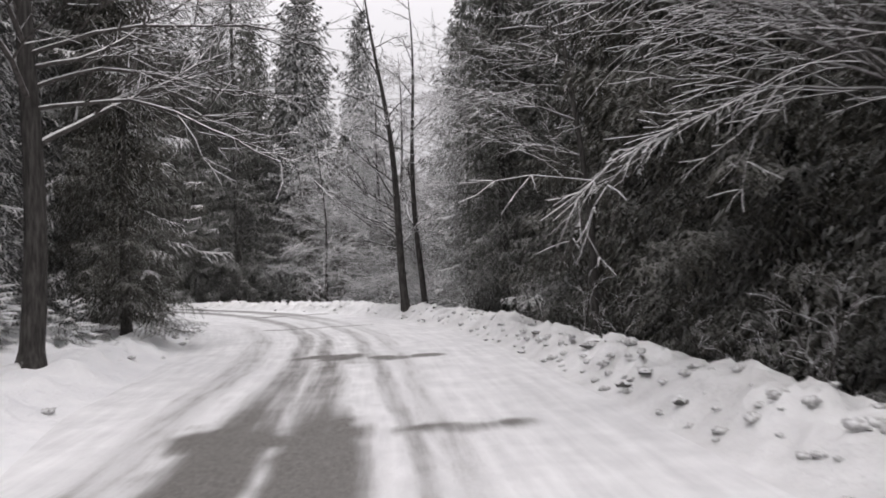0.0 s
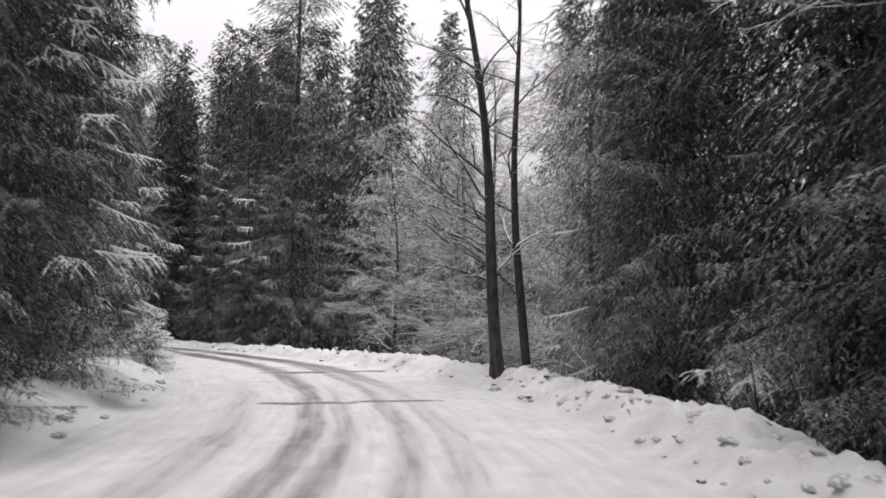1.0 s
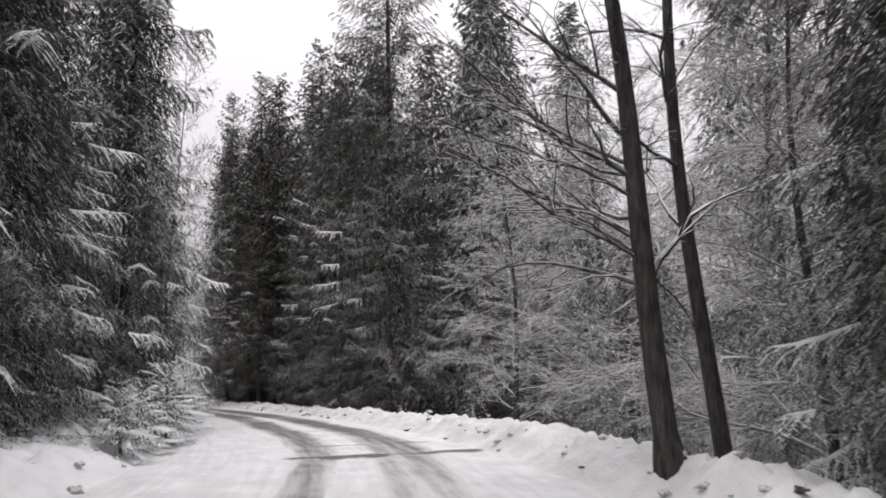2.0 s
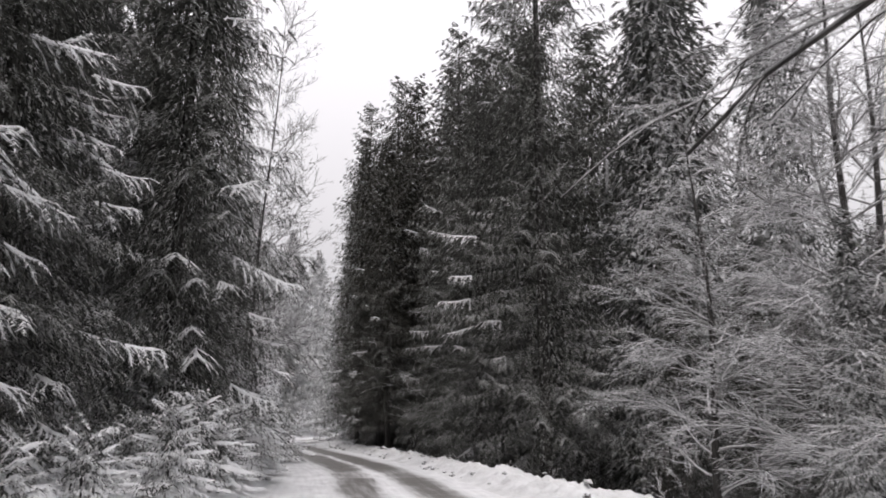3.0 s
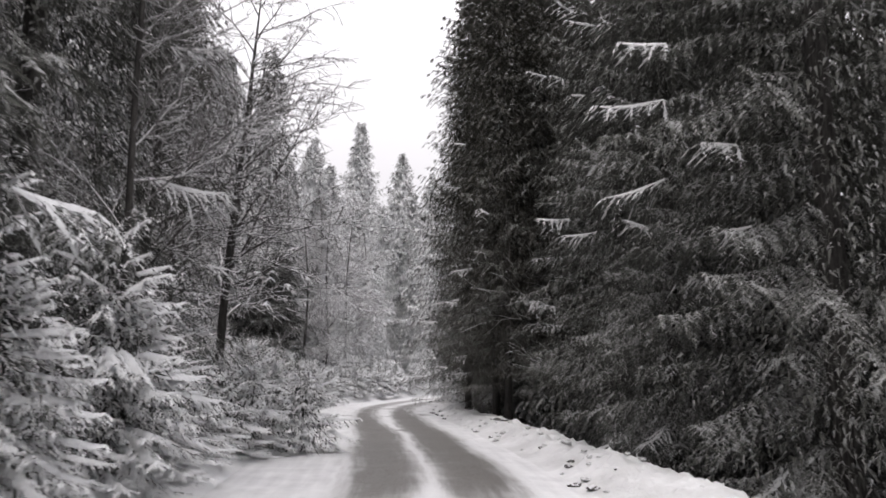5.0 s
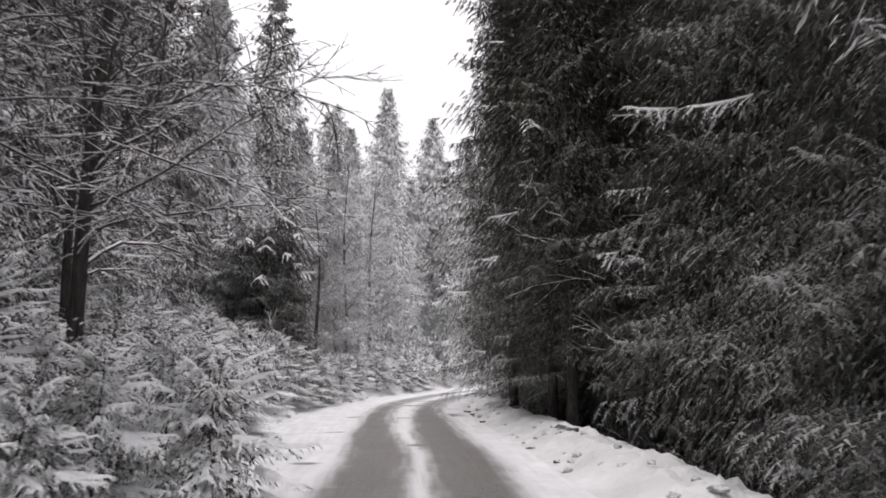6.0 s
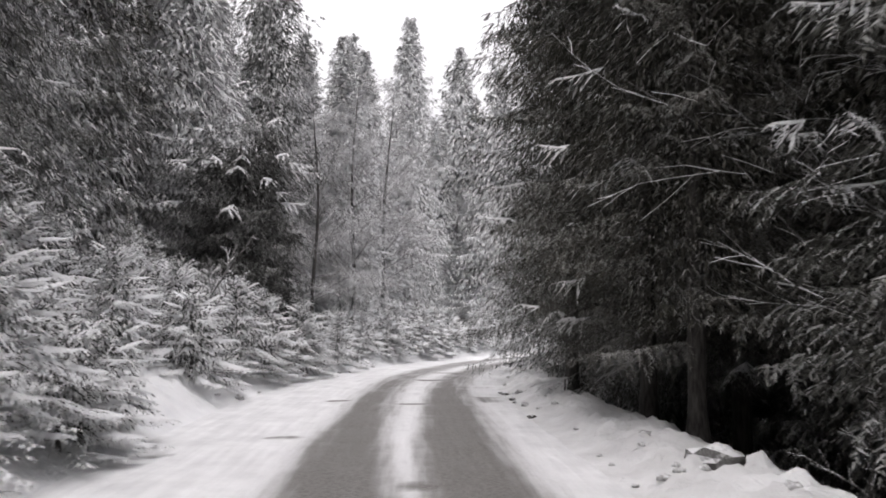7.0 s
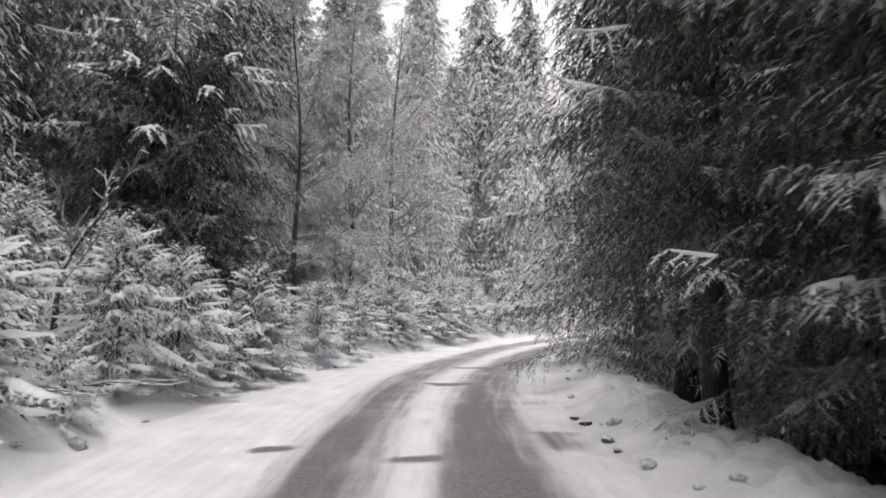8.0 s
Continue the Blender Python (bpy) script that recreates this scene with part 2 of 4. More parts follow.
def waves(x, y, scale, seed):
    """Smooth noise from -1 to 1 out of summed waves."""
    g = np.random.default_rng(seed)
    z = 0
    for k in range(7):
        a, f, p = g.uniform(0, 6.28), g.uniform(0.6, 1.7) / scale, g.uniform(0, 6.28)
        z = z + np.sin((x * np.cos(a) + y * np.sin(a)) * f * 6.28 + p)
    return z / 4.0


def foot_left(s):
    return np.interp(s, [-10, 5, 9, 17, 22, 35, 40, 48, 56, 63, 71, 80, 200], [-2.9, -2.8, -3.6, -4.0, -4.2, -3.9, -3.0, -2.8, -3.1, -3.2, -3.3, -2.7, -2.5])


def foot_right(s):
    return np.interp(s, [-10, 5, 15, 25, 45, 200], [2.5, 2.35, 2.3, 2.2, 1.7, 1.6])


def height(s, u):
    """The snow's height over the road at (s, u)."""
    s, u = np.asarray(s, float), np.asarray(u, float)
    fl, fr = foot_left(s), foot_right(s)
    z = 0.012 * waves(s, u, 1.7, 3) + 0.0 * s
    r = np.maximum(u - fr, 0)
    hr = np.interp(s, [-5, 6, 12, 30, 52, 90], [0.42, 0.36, 0.33, 0.38, 0.2, 0.2]) * (1 + 0.28 * waves(s, u * 0.4, 1.9, 5))
    lump = 0.08 * waves(s, u, 0.55, 6) + 0.06 * waves(s, u, 0.3, 7)
    step = np.clip(r / 0.75, 0, 1)
    step = step * step * (3 - 2 * step)
    fall = np.clip((r - 0.9) / 1.4, 0, 1)
    fall = fall * fall * (3 - 2 * fall)
    z = z + step * (hr + lump) * (1 - 0.55 * fall)
    drop = np.clip((r - 1.0) / 5, 0, 1)
    z = z - 2.2 * drop * drop * (3 - 2 * drop)
    q = np.maximum(fl - u, 0)
    hl = np.interp(s, [0, 30, 40, 200], [0.22, 0.3, 0.35, 0.3])
    stl = np.clip(q / 0.9, 0, 1)
    stl = stl * stl * (3 - 2 * stl)
    rise = np.interp(s, [0, 40, 50, 200], [0.04, 0.05, 0.22, 0.22])
    z = z + stl * (hl + 0.08 * waves(s, u, 1.3, 8) + lump * 0.8) + rise * np.minimum(q, 14)
    z = z + np.clip((np.maximum(r, q) - 3) / 6, 0, 1) * 0.35 * waves(s, u, 6, 9)
    return z


def ground_at(x, y):
    s, u = to_road(x, y)
    return height(s, u)


# transverse seams where the snow has melted: s, u from, u to, strength, breadth up the road
SEAMS_NEAR = [(7.9, -2.1, -0.25, 1.2, 2.6), (7.5, -0.1, 1.35, 0.95, 0.45), (14.7, -1.65, -0.25, 1.2, 1.6), (14.1, -0.25, 1.1, 1.6, 0.4), (23.4, -2.3, -0.6, 1.4, 0.35), (23.6, -0.7, 1.0, 1.3, 0.25),
              (31.9, -1.5, 0.3, 1.4, 0.6), (32.0, 0.3, 2.0, 1.3, 0.4), (34.3, -1.3, 1.6, 1.0, 0.16), (39.6, -0.6, 1.6, 0.9, 0.14), (41.3, -1.2, -0.3, 0.9, 0.12)]
SEAMS_FAR = [(58.1, -1.9, -1.5, 1.5, 0.2), (63.4, -1.95, -1.5, 1.5, 0.2), (68.2, -1.65, -1.3, 1.6, 0.2), (67.9, -0.6, 0.15, 1.5, 0.3), (74.5, -0.65, 0.6, 1.4, 0.3), (78.0, -0.5, 0.6, 1.4, 0.3),
             (60.4, -0.6, 0.5, 0.9, 0.3), (69.3, 0.95, 1.65, 0.9, 1.3), (72.2, 1.0, 1.6, 0.7, 0.8)]


def band(s, v, at, mid, half, strength):
    """A band worn by the tyres: its middle, half breadth and strength at the places at along the road."""
    x = np.abs(v - np.interp(s, at, mid)) / np.interp(s, at, half)
    return np.interp(s, at, strength, left=strength[0], right=strength[-1] * 0.8) * np.exp(-x ** 3)


def bare(s, u):
    """How far the asphalt shows, 0 to 1."""
    v = u + 0.05 * waves(s, u * 0, 5, 11)
    out = band(s, v, [-6, 8, 16, 26, 34], [-2.0, -2.3, -2.4, -2.5, -2.4], [0.3, 0.34, 0.4, 0.34, 0.2], [0.55, 0.5, 0.5, 0.4, 0.0])
    out = np.maximum(out, band(s, v, [-6, 6.5, 9.5, 16, 26, 34, 46], [-1.5, -1.5, -1.4, -1.48, -1.3, -0.95, -0.85], [0.45, 0.45, 0.38, 0.26, 0.3, 0.5, 0.6], [1.1, 1.1, 0.72, 0.66, 0.62, 0.7, 0.9]))
    out = np.maximum(out, band(s, v, [-6, 6.5, 9.5, 16, 26, 34], [-0.68, -0.7, -0.8, -1.03, -0.8, -0.5], [0.45, 0.45, 0.36, 0.24, 0.18, 0.2], [1.1, 1.1, 0.72, 0.66, 0.4, 0.0]))
    out = np.maximum(out, band(s, v, [-6, 8, 16, 26, 34], [0.12, 0.1, -0.25, -0.1, 0.3], [0.07, 0.14, 0.24, 0.24, 0.3], [0.7, 0.6, 0.54, 0.52, 0.65]))
    out = np.maximum(out, band(s, v, [-6, 8, 16, 26, 34, 46], [0.45, 0.4, 0.28, 0.45, 0.75, 0.6], [0.12, 0.2, 0.26, 0.3, 0.55, 0.62], [0.6, 0.45, 0.42, 0.45, 0.75, 0.95]))
    out = np.maximum(out, band(s, v, [44, 50, 60, 67, 72, 80], [-0.8, -0.74, -0.76, -0.92, -0.88, -0.8], [0.4, 0.62, 0.62, 0.42, 0.34, 0.28], [0.0, 1.0, 1.05, 0.95, 0.85, 0.6]))
    out = np.maximum(out, band(s, v, [44, 50, 60, 67, 72, 80], [0.5, 0.52, 0.5, 0.45, 0.5, 0.5], [0.4, 0.62, 0.62, 0.52, 0.38, 0.3], [0.0, 1.0, 1.05, 1.05, 0.9, 0.6]))
    for s0, u0, u1, k, w in SEAMS_NEAR + SEAMS_FAR:
        d = s - (s0 + 0.12 * waves(u, u * 0, 1.3, int(s0)))
        along = np.where(d > 0, np.exp(-(d / (0.12 + 0.1 * w)) ** 2), np.exp(-(d / w) ** 2))
        edge = 1 / (1 + np.exp(-(u - u0) / 0.09)) / (1 + np.exp((u - u1) / 0.09))
        out = np.maximum(out, k * along * edge * (0.8 + 0.35 * waves(u, s, 0.8, 13)))
    return np.clip(out, 0, 1.2)


def lattice(name, s, u, mats, wear=False, label="", down=0.0):
    """A sheet over the arrays s (along) and u (a row for each s)."""
    S = np.repeat(s[:, None], u.shape[1], axis=1)
    x, y = on_road(S, u)
    z = height(S, u) - down
    v = np.stack([x, y, z], -1).reshape(-1, 3)
    n, m = u.shape
    i = (np.arange(n - 1)[:, None] * m + np.arange(m - 1)[None, :]).ravel()
    me = fill(name, v, quads=np.stack([i, i + 1, i + m + 1, i + m], -1), mats=mats, smooth=True)
    if wear:
        a = me.attributes.new("bare", "FLOAT", "POINT")
        a.data.foreach_set("value", bare(S, u).ravel())
        a = me.attributes.new("along", "FLOAT_VECTOR", "POINT")
        a.data.foreach_set("vector", np.stack([S, u, S * 0], -1).reshape(-1, 3).ravel())
    return tagged(new(name, me), label, kind="structure")


S_ROAD = np.arange(-6, 120, 0.11)
lat = np.linspace(0, 1, 70)[None, :]
lattice("road", S_ROAD, foot_left(S_ROAD)[:, None] * (1 - lat) + foot_right(S_ROAD)[:, None] * lat, [ROAD], True,
        "snow-covered forest road with wet worn tyre tracks")
S_BANK = np.arange(-6, 120, 0.13)
lat = np.linspace(0, 1, 36)[None, :] ** 1.4
lattice("snowbank_right", S_BANK, foot_right(S_BANK)[:, None] + lat * 3.2, [PLOUGHED], False, "lumpy ploughed snow bank along the road")
lattice("snowbank_left", S_BANK, foot_left(S_BANK)[:, None] - lat[:, ::-1] * 3.2, [SNOW], False, "low soft snow bank along the road")


def far_ground():
    """The forest floor: one sheet to the horizon, let down under the road and its banks."""
    def axis(lo, hi):
        mid = np.arange(lo, hi, 0.8)
        grow = np.cumsum(0.8 * 1.22 ** np.arange(32))
        return np.concatenate([lo - grow[::-1], mid, mid[-1] + grow])
    gx, gy = axis(-75, 25), axis(-14, 125)
    X, Y = np.meshgrid(gx, gy)
    s, u = to_road(X.ravel(), Y.ravel())
    z = height(s, u)
    inner = (u > foot_left(s) - 2.6) & (u < foot_right(s) + 2.6) & (s > -6) & (s < 119)
    edge = np.maximum(foot_left(s) - 3.2 - u, u - foot_right(s) - 3.2)
    z = np.where(inner, -0.5, z - 0.1 * np.clip(1 - edge / 1.2, 0, 1))
    far = np.clip((np.hypot(X.ravel() + 25, Y.ravel() - 50) - 90) / 100, 0, 1)
    z = z * (1 - far)
    n, m = X.shape
    i = (np.arange(n - 1)[:, None] * m + np.arange(m - 1)[None, :]).ravel()
    me = fill("ground", np.c_[X.ravel(), Y.ravel(), z], quads=np.stack([i, i + 1, i + m + 1, i + m], -1), mats=[SNOW], smooth=True)
    tagged(new("ground", me), "snow-covered forest floor", kind="structure")


far_ground()


# ---- tubes: trunks, branches and twigs ----
class Tubes:
    def __init__(self):
        self.v, self.q, self.t, self.n = [], [], [], 0

    def add(self, pts, rad, sides):
        """A tapered tube along pts."""
        pts, rad = np.asarray(pts, float), np.asarray(rad, float)
        d = unit(np.gradient(pts, axis=0))
        ref = np.array([0.0, 0, 1]) if abs(d[0][2]) < 0.8 else np.array([1.0, 0, 0])
        a = unit(np.cross(d, ref))
        b = np.cross(a, d)
        th = np.arange(sides) * 2 * np.pi / sides + (np.pi / 2 if sides == 3 else 0.3)
        ring = pts[:, None] + rad[:, None, None] * (np.cos(th)[None, :, None] * a[:, None] + np.sin(th)[None, :, None] * b[:, None])
        k = len(pts)
        i = (np.arange(k - 1)[:, None] * sides + np.arange(sides)[None, :])
        j = (np.arange(k - 1)[:, None] * sides + (np.arange(sides)[None, :] + 1) % sides)
        self.q.append(np.stack([i, j, j + sides, i + sides], -1).reshape(-1, 4) + self.n)
        self.v.append(ring.reshape(-1, 3))
        self.n += k * sides

    def cone(self, p, q, r):
        """A twig's last end: three slim triangles."""
        d = unit(q - p)
        a = unit(np.cross(d, np.array([0.0, 0, 1]) if abs(d[2]) < 0.8 else np.array([1.0, 0, 0])))
        b = np.cross(a, d)
        self.v.append(np.stack([p - b * r, p + (a + b * 0.6) * r, p + (b * 0.6 - a) * r, q]))
        self.t.append(np.array([[0, 1, 3], [1, 2, 3], [2, 0, 3]]) + self.n)
        self.n += 4

    def mesh(self, name, mats, smooth=True):
        return fill(name, np.concatenate(self.v), quads=np.concatenate(self.q), tris=np.concatenate(self.t) if self.t else None, mats=mats, smooth=smooth)


def trunk_mesh(g, H, r, bend=0.15, sides=9, flare=1.5):
    z = np.concatenate([[-0.4, 0.0, 0.25, 0.7], np.linspace(1.5, H, 14)])
    k = z / H
    x = bend * np.sin(k * 3 + g.uniform(0, 6)) * k
    y = bend * np.sin(k * 4 + g.uniform(0, 6)) * k
    rad = r * np.maximum(1 - k, 0.02) ** 0.8
    rad[:3] *= np.array([flare * 1.1, flare, 1 + (flare - 1) * 0.4])
    T = Tubes()
    T.add(np.c_[x, y, z], rad, sides)
    return T


# ---- spruces ----
def crown_reach(k, power, skirt):
    """The crown's half breadth, 0 to 1, at the height k of the crown."""
    return max(1 - k, 0.0) ** power * (skirt + (1 - skirt) * min(k / 0.12, 1.0))


def spruce(g, H, R, base, load, gap=0.42, whorl=6, step=0.125, spray=0.62, feather=16, droop=0.45, power=0.5, skirt=0.85, core=22000, top_lift=0.75, blade=0.02, needle=0.1, bare_in=0.3, core_r=0.45, cover=(0.6, 0.85),
           needles=None, laden=None, snow_mat=None, trunk_mat=None, trunk_r=None, ragged=0.3, crest=0.0, coarse=1.2, drift=1.0, name="spruce", label="", group=""):
    """A spruce standing at the origin: trunk, crown of drooping feathered boughs, and the snow that lies on the loaded ones."""
    root = new(name)
    tagged(root, label, "tree", group)
    part("trunk", trunk_mesh(g, H, trunk_r or H * 0.0085, 0.1).mesh("trunk", [trunk_mat or BARK]), root)
    up = np.array([0, 0, 1.0])
    ph, lobe = g.uniform(0, 6.283), g.uniform(0, 6.283, 3)
    B, W, LN, WD, SD, M = [], [], [], [], [], []
    snow_v, snow_q, snow_n = [], [], 0
    FB, FW, FL = [], [], []
    z = base
    while z < H - 0.1:
        k = (z - base) / (H - base)
        grow_k = 1 + coarse * k
        for j in range(max(4, round(whorl * (1 - 0.3 * k)))):
            a, z0 = g.uniform(0, 6.283), z + g.uniform(-0.5, 0.5) * gap * 1.4
            swell = 1 + 0.16 * math.sin(2 * a + 0.8 * z0 + lobe[0]) + 0.12 * math.sin(3 * a - 1.5 * z0 + lobe[1]) + 0.08 * math.sin(2.9 * z0 + a + lobe[2])
            L = R * crown_reach(k, power, skirt) * min(swell * g.uniform(1 - ragged, 1 + ragged * 0.3), 1.14) + 0.12
            e, f = np.array([math.cos(a), math.sin(a), 0]), np.array([-math.sin(a), math.cos(a), 0])
            n = max(4, int(L * (1 - bare_in) / (step * grow_k)))
            t = np.linspace(bare_in if L > 0.9 else 0.08, 1, n)
            el = 0.12 + top_lift * k ** 2 + g.uniform(-0.12, 0.16)
            dr = droop * g.uniform(0.6, 1.5) * (1.15 - 0.8 * k)
            P = e * (t * L)[:, None] + f * (0.07 * L * np.sin(t * 3 + a * 5))[:, None]
            P[:, 2] = z0 + L * (t * el - dr * t ** 2 + 0.35 * dr * t ** 5)
            P[:, 2] = np.maximum(P[:, 2], base * 0.45 + 0.12 * P[:, 2])
            T = unit(np.gradient(P, axis=0))
            fan = spray * (0.35 + 0.65 * min(L, 2.4) / 2.4) * (0.25 + 0.75 * np.sin(np.clip((1.05 - t) / (1 - t[0] + 0.1), 0, 1) ** 0.75 * np.pi * 0.72))
            wide, long = blade * grow_k, needle * (1 + 0.6 * coarse * k) * (0.6 + 0.4 * min(L, 2) / 2)
            loaded = g.random() < load * (1 + 0.8 * math.sin(2 * a + 0.9 * z0 + ph)) + (crest if k > 0.66 else 0) and L > 0.3
            on = t > (g.uniform(*cover) if loaded else 2)
            m = int(on.sum())
            for sg in (-1, 1):
                ang = g.uniform(0.6, 1.05, n)
                wv = T * np.cos(ang)[:, None] + f * (sg * np.sin(ang))[:, None]
                wv[:, 2] -= g.uniform(0.0, 0.25, n)
                wv = unit(wv)
                ln = fan * g.uniform(0.7, 1.3, n)
                sag = g.uniform(0.3, 0.8, n) * ln * np.clip((P[:, 2] - 0.5 * base) / 0.8, 0.15, 1)
                sd = unit(np.cross(wv, up))
                for q in range(feather):
                    at = (q + 0.6) / feather
                    w = wv.copy()
                    w[:, 2] -= 2 * at * sag / np.maximum(ln, 0.01)
                    w = unit(w)
                    turn = (0.75 if q % 2 else -0.75) + g.normal(0, 0.2, n) if q < feather - 1 else np.zeros(n)
                    w2 = w * np.cos(turn)[:, None] + sd * np.sin(turn)[:, None] + 0.12 * g.normal(0, 1, (n, 3))
                    at_p = P + wv * (ln * at)[:, None] - up * (sag * at * at)[:, None]
                    B.append(at_p), W.append(unit(w2)), LN.append(long * g.uniform(0.7, 1.3, n) * (1.15 - 0.4 * at)), WD.append(np.full(n, wide))
                    SD.append(unit(np.cross(w2, np.cross(sd, w)) + 0.3 * g.normal(0, 1, (n, 3)))), M.append(on & (g.random(n) < 1.05 - 0.5 * at))
                if m > 2:
                    for c0, c1 in ((0.0, 0.45), (0.4, 0.85)):
                        keep = on & (g.random(n) < (0.9 if c0 == 0 else 0.6))
                        q0, q1 = (P + wv * (ln * c)[:, None] - up * (sag * c * c)[:, None] for c in (c0, c1))
                        FB.append(q0[keep]), FW.append(unit(q1 - q0)[keep]), FL.append(np.linalg.norm(q1 - q0, axis=1)[keep])
            B.append(P), W.append(unit(T + 0.3 * g.normal(0, 1, (n, 3)))), LN.append(np.full(n, long)), WD.append(np.full(n, wide)), SD.append(np.tile(f, (n, 1))), M.append(on)
            if m > 2:
                # a saddle of snow along the bough's back
                p = P[on]
                hw = drift * (0.014 + 0.012 * min(L, 2)) * g.uniform(0.5, 1.4, m) * np.sin(np.linspace(0.35, 2.95, m))
                side = f[None] * hw[:, None]
                ridge = p + up * (0.015 + hw * 0.55)[:, None] + f * (hw * g.uniform(-0.3, 0.3, m))[:, None]
                snow_v.append(np.stack([p + side - up * (hw * 0.5)[:, None], ridge, p - side - up * (hw * 0.5)[:, None]], 1).reshape(-1, 3))
                i = (np.arange(m - 1) * 3)[:, None]
                snow_q.append(np.concatenate([i + np.array([[0, 1, 4, 3]]), i + np.array([[1, 2, 5, 4]])]) + snow_n)
                snow_n += 3 * m
        z += gap * (0.6 + 0.5 * (1 - k)) * g.uniform(0.8, 1.2)
    # dark inner twigs that close the crown
    ck = 1 - np.sqrt(g.uniform(0.0, 1.0, core)) if power > 0.3 else g.uniform(0, 0.9, core)
    cz = base + ck * (H - base) * 0.97
    cr = R * np.array([crown_reach(q, power, skirt) for q in ck]) * np.sqrt(g.uniform(0.01, core_r, core))
    ca = g.uniform(0, 6.283, core)
    B.append(np.c_[np.cos(ca) * cr, np.sin(ca) * cr, cz])
    W.append(unit(np.c_[np.cos(ca) * 0.7, np.sin(ca) * 0.7, -0.75 * np.ones(core)] + g.normal(0, 0.4, (core, 3))))
    SD.append(unit(np.c_[-np.sin(ca), np.cos(ca), np.zeros(core)] + g.normal(0, 0.4, (core, 3))))
    LN.append(g.uniform(4.0, 9.0, core) * blade * (1 + coarse * ck)), WD.append(g.uniform(1.2, 2.2, core) * blade * (1 + coarse * ck))
    M.append(np.zeros(core, bool))
    B, W, LN, WD, SD, M = (np.concatenate(q) for q in (B, W, LN, WD, SD, M))
    WD = WD * g.uniform(0.7, 1.3, len(WD))
    foot, tip, w = B - W * (LN * 0.06)[:, None], B + W * LN[:, None], SD * (WD / 2)[:, None]
    tip[:, 2] -= 0.1 * LN
    v = np.stack([foot + w, tip, foot - w], 1).reshape(-1, 3)
    tagged(part("crown", fill("crown", v, tris=np.arange(len(v)).reshape(-1, 3), mats=[needles or NEEDLE, laden or DUSTED], mat_index=M), root), kind="stuff")
    if FB:
        b, wv, ln = np.concatenate(FB), np.concatenate(FW), np.concatenate(FL)
        hw = np.clip(ln * 0.075 * drift, 0.008, 0.021 * drift) * (1 + coarse * np.clip((b[:, 2] - base) / (H - base), 0, 1)) * g.uniform(0.6, 1.3, len(ln))
        sd = unit(np.cross(wv, up) + g.normal(0, 0.15, (len(ln), 3))) * hw[:, None]
        tip = b + wv * ln[:, None]
        tip[:, 2] -= 0.06 * ln
        mid = b + wv * (ln * 0.55)[:, None]
        top = mid + up * (hw * 0.7 + 0.012)[:, None]
        fv = np.stack([b + up * 0.02, mid + sd - up * 0.01, tip, mid - sd - up * 0.01, top], 1).reshape(-1, 3)
        i = (np.arange(len(ln)) * 5)[:, None] + snow_n
        tr = np.concatenate([i + np.array([[0, 1, 4]]), i + np.array([[1, 2, 4]]), i + np.array([[2, 3, 4]]), i + np.array([[3, 0, 4]])])
        me = fill("snow_load", np.r_[np.concatenate(snow_v), fv], quads=np.concatenate(snow_q), tris=tr, mats=[snow_mat or SNOW], smooth=True)
        tagged(part("snow_load", me, root, "white snow lying on the boughs"), kind="stuff")
    return root


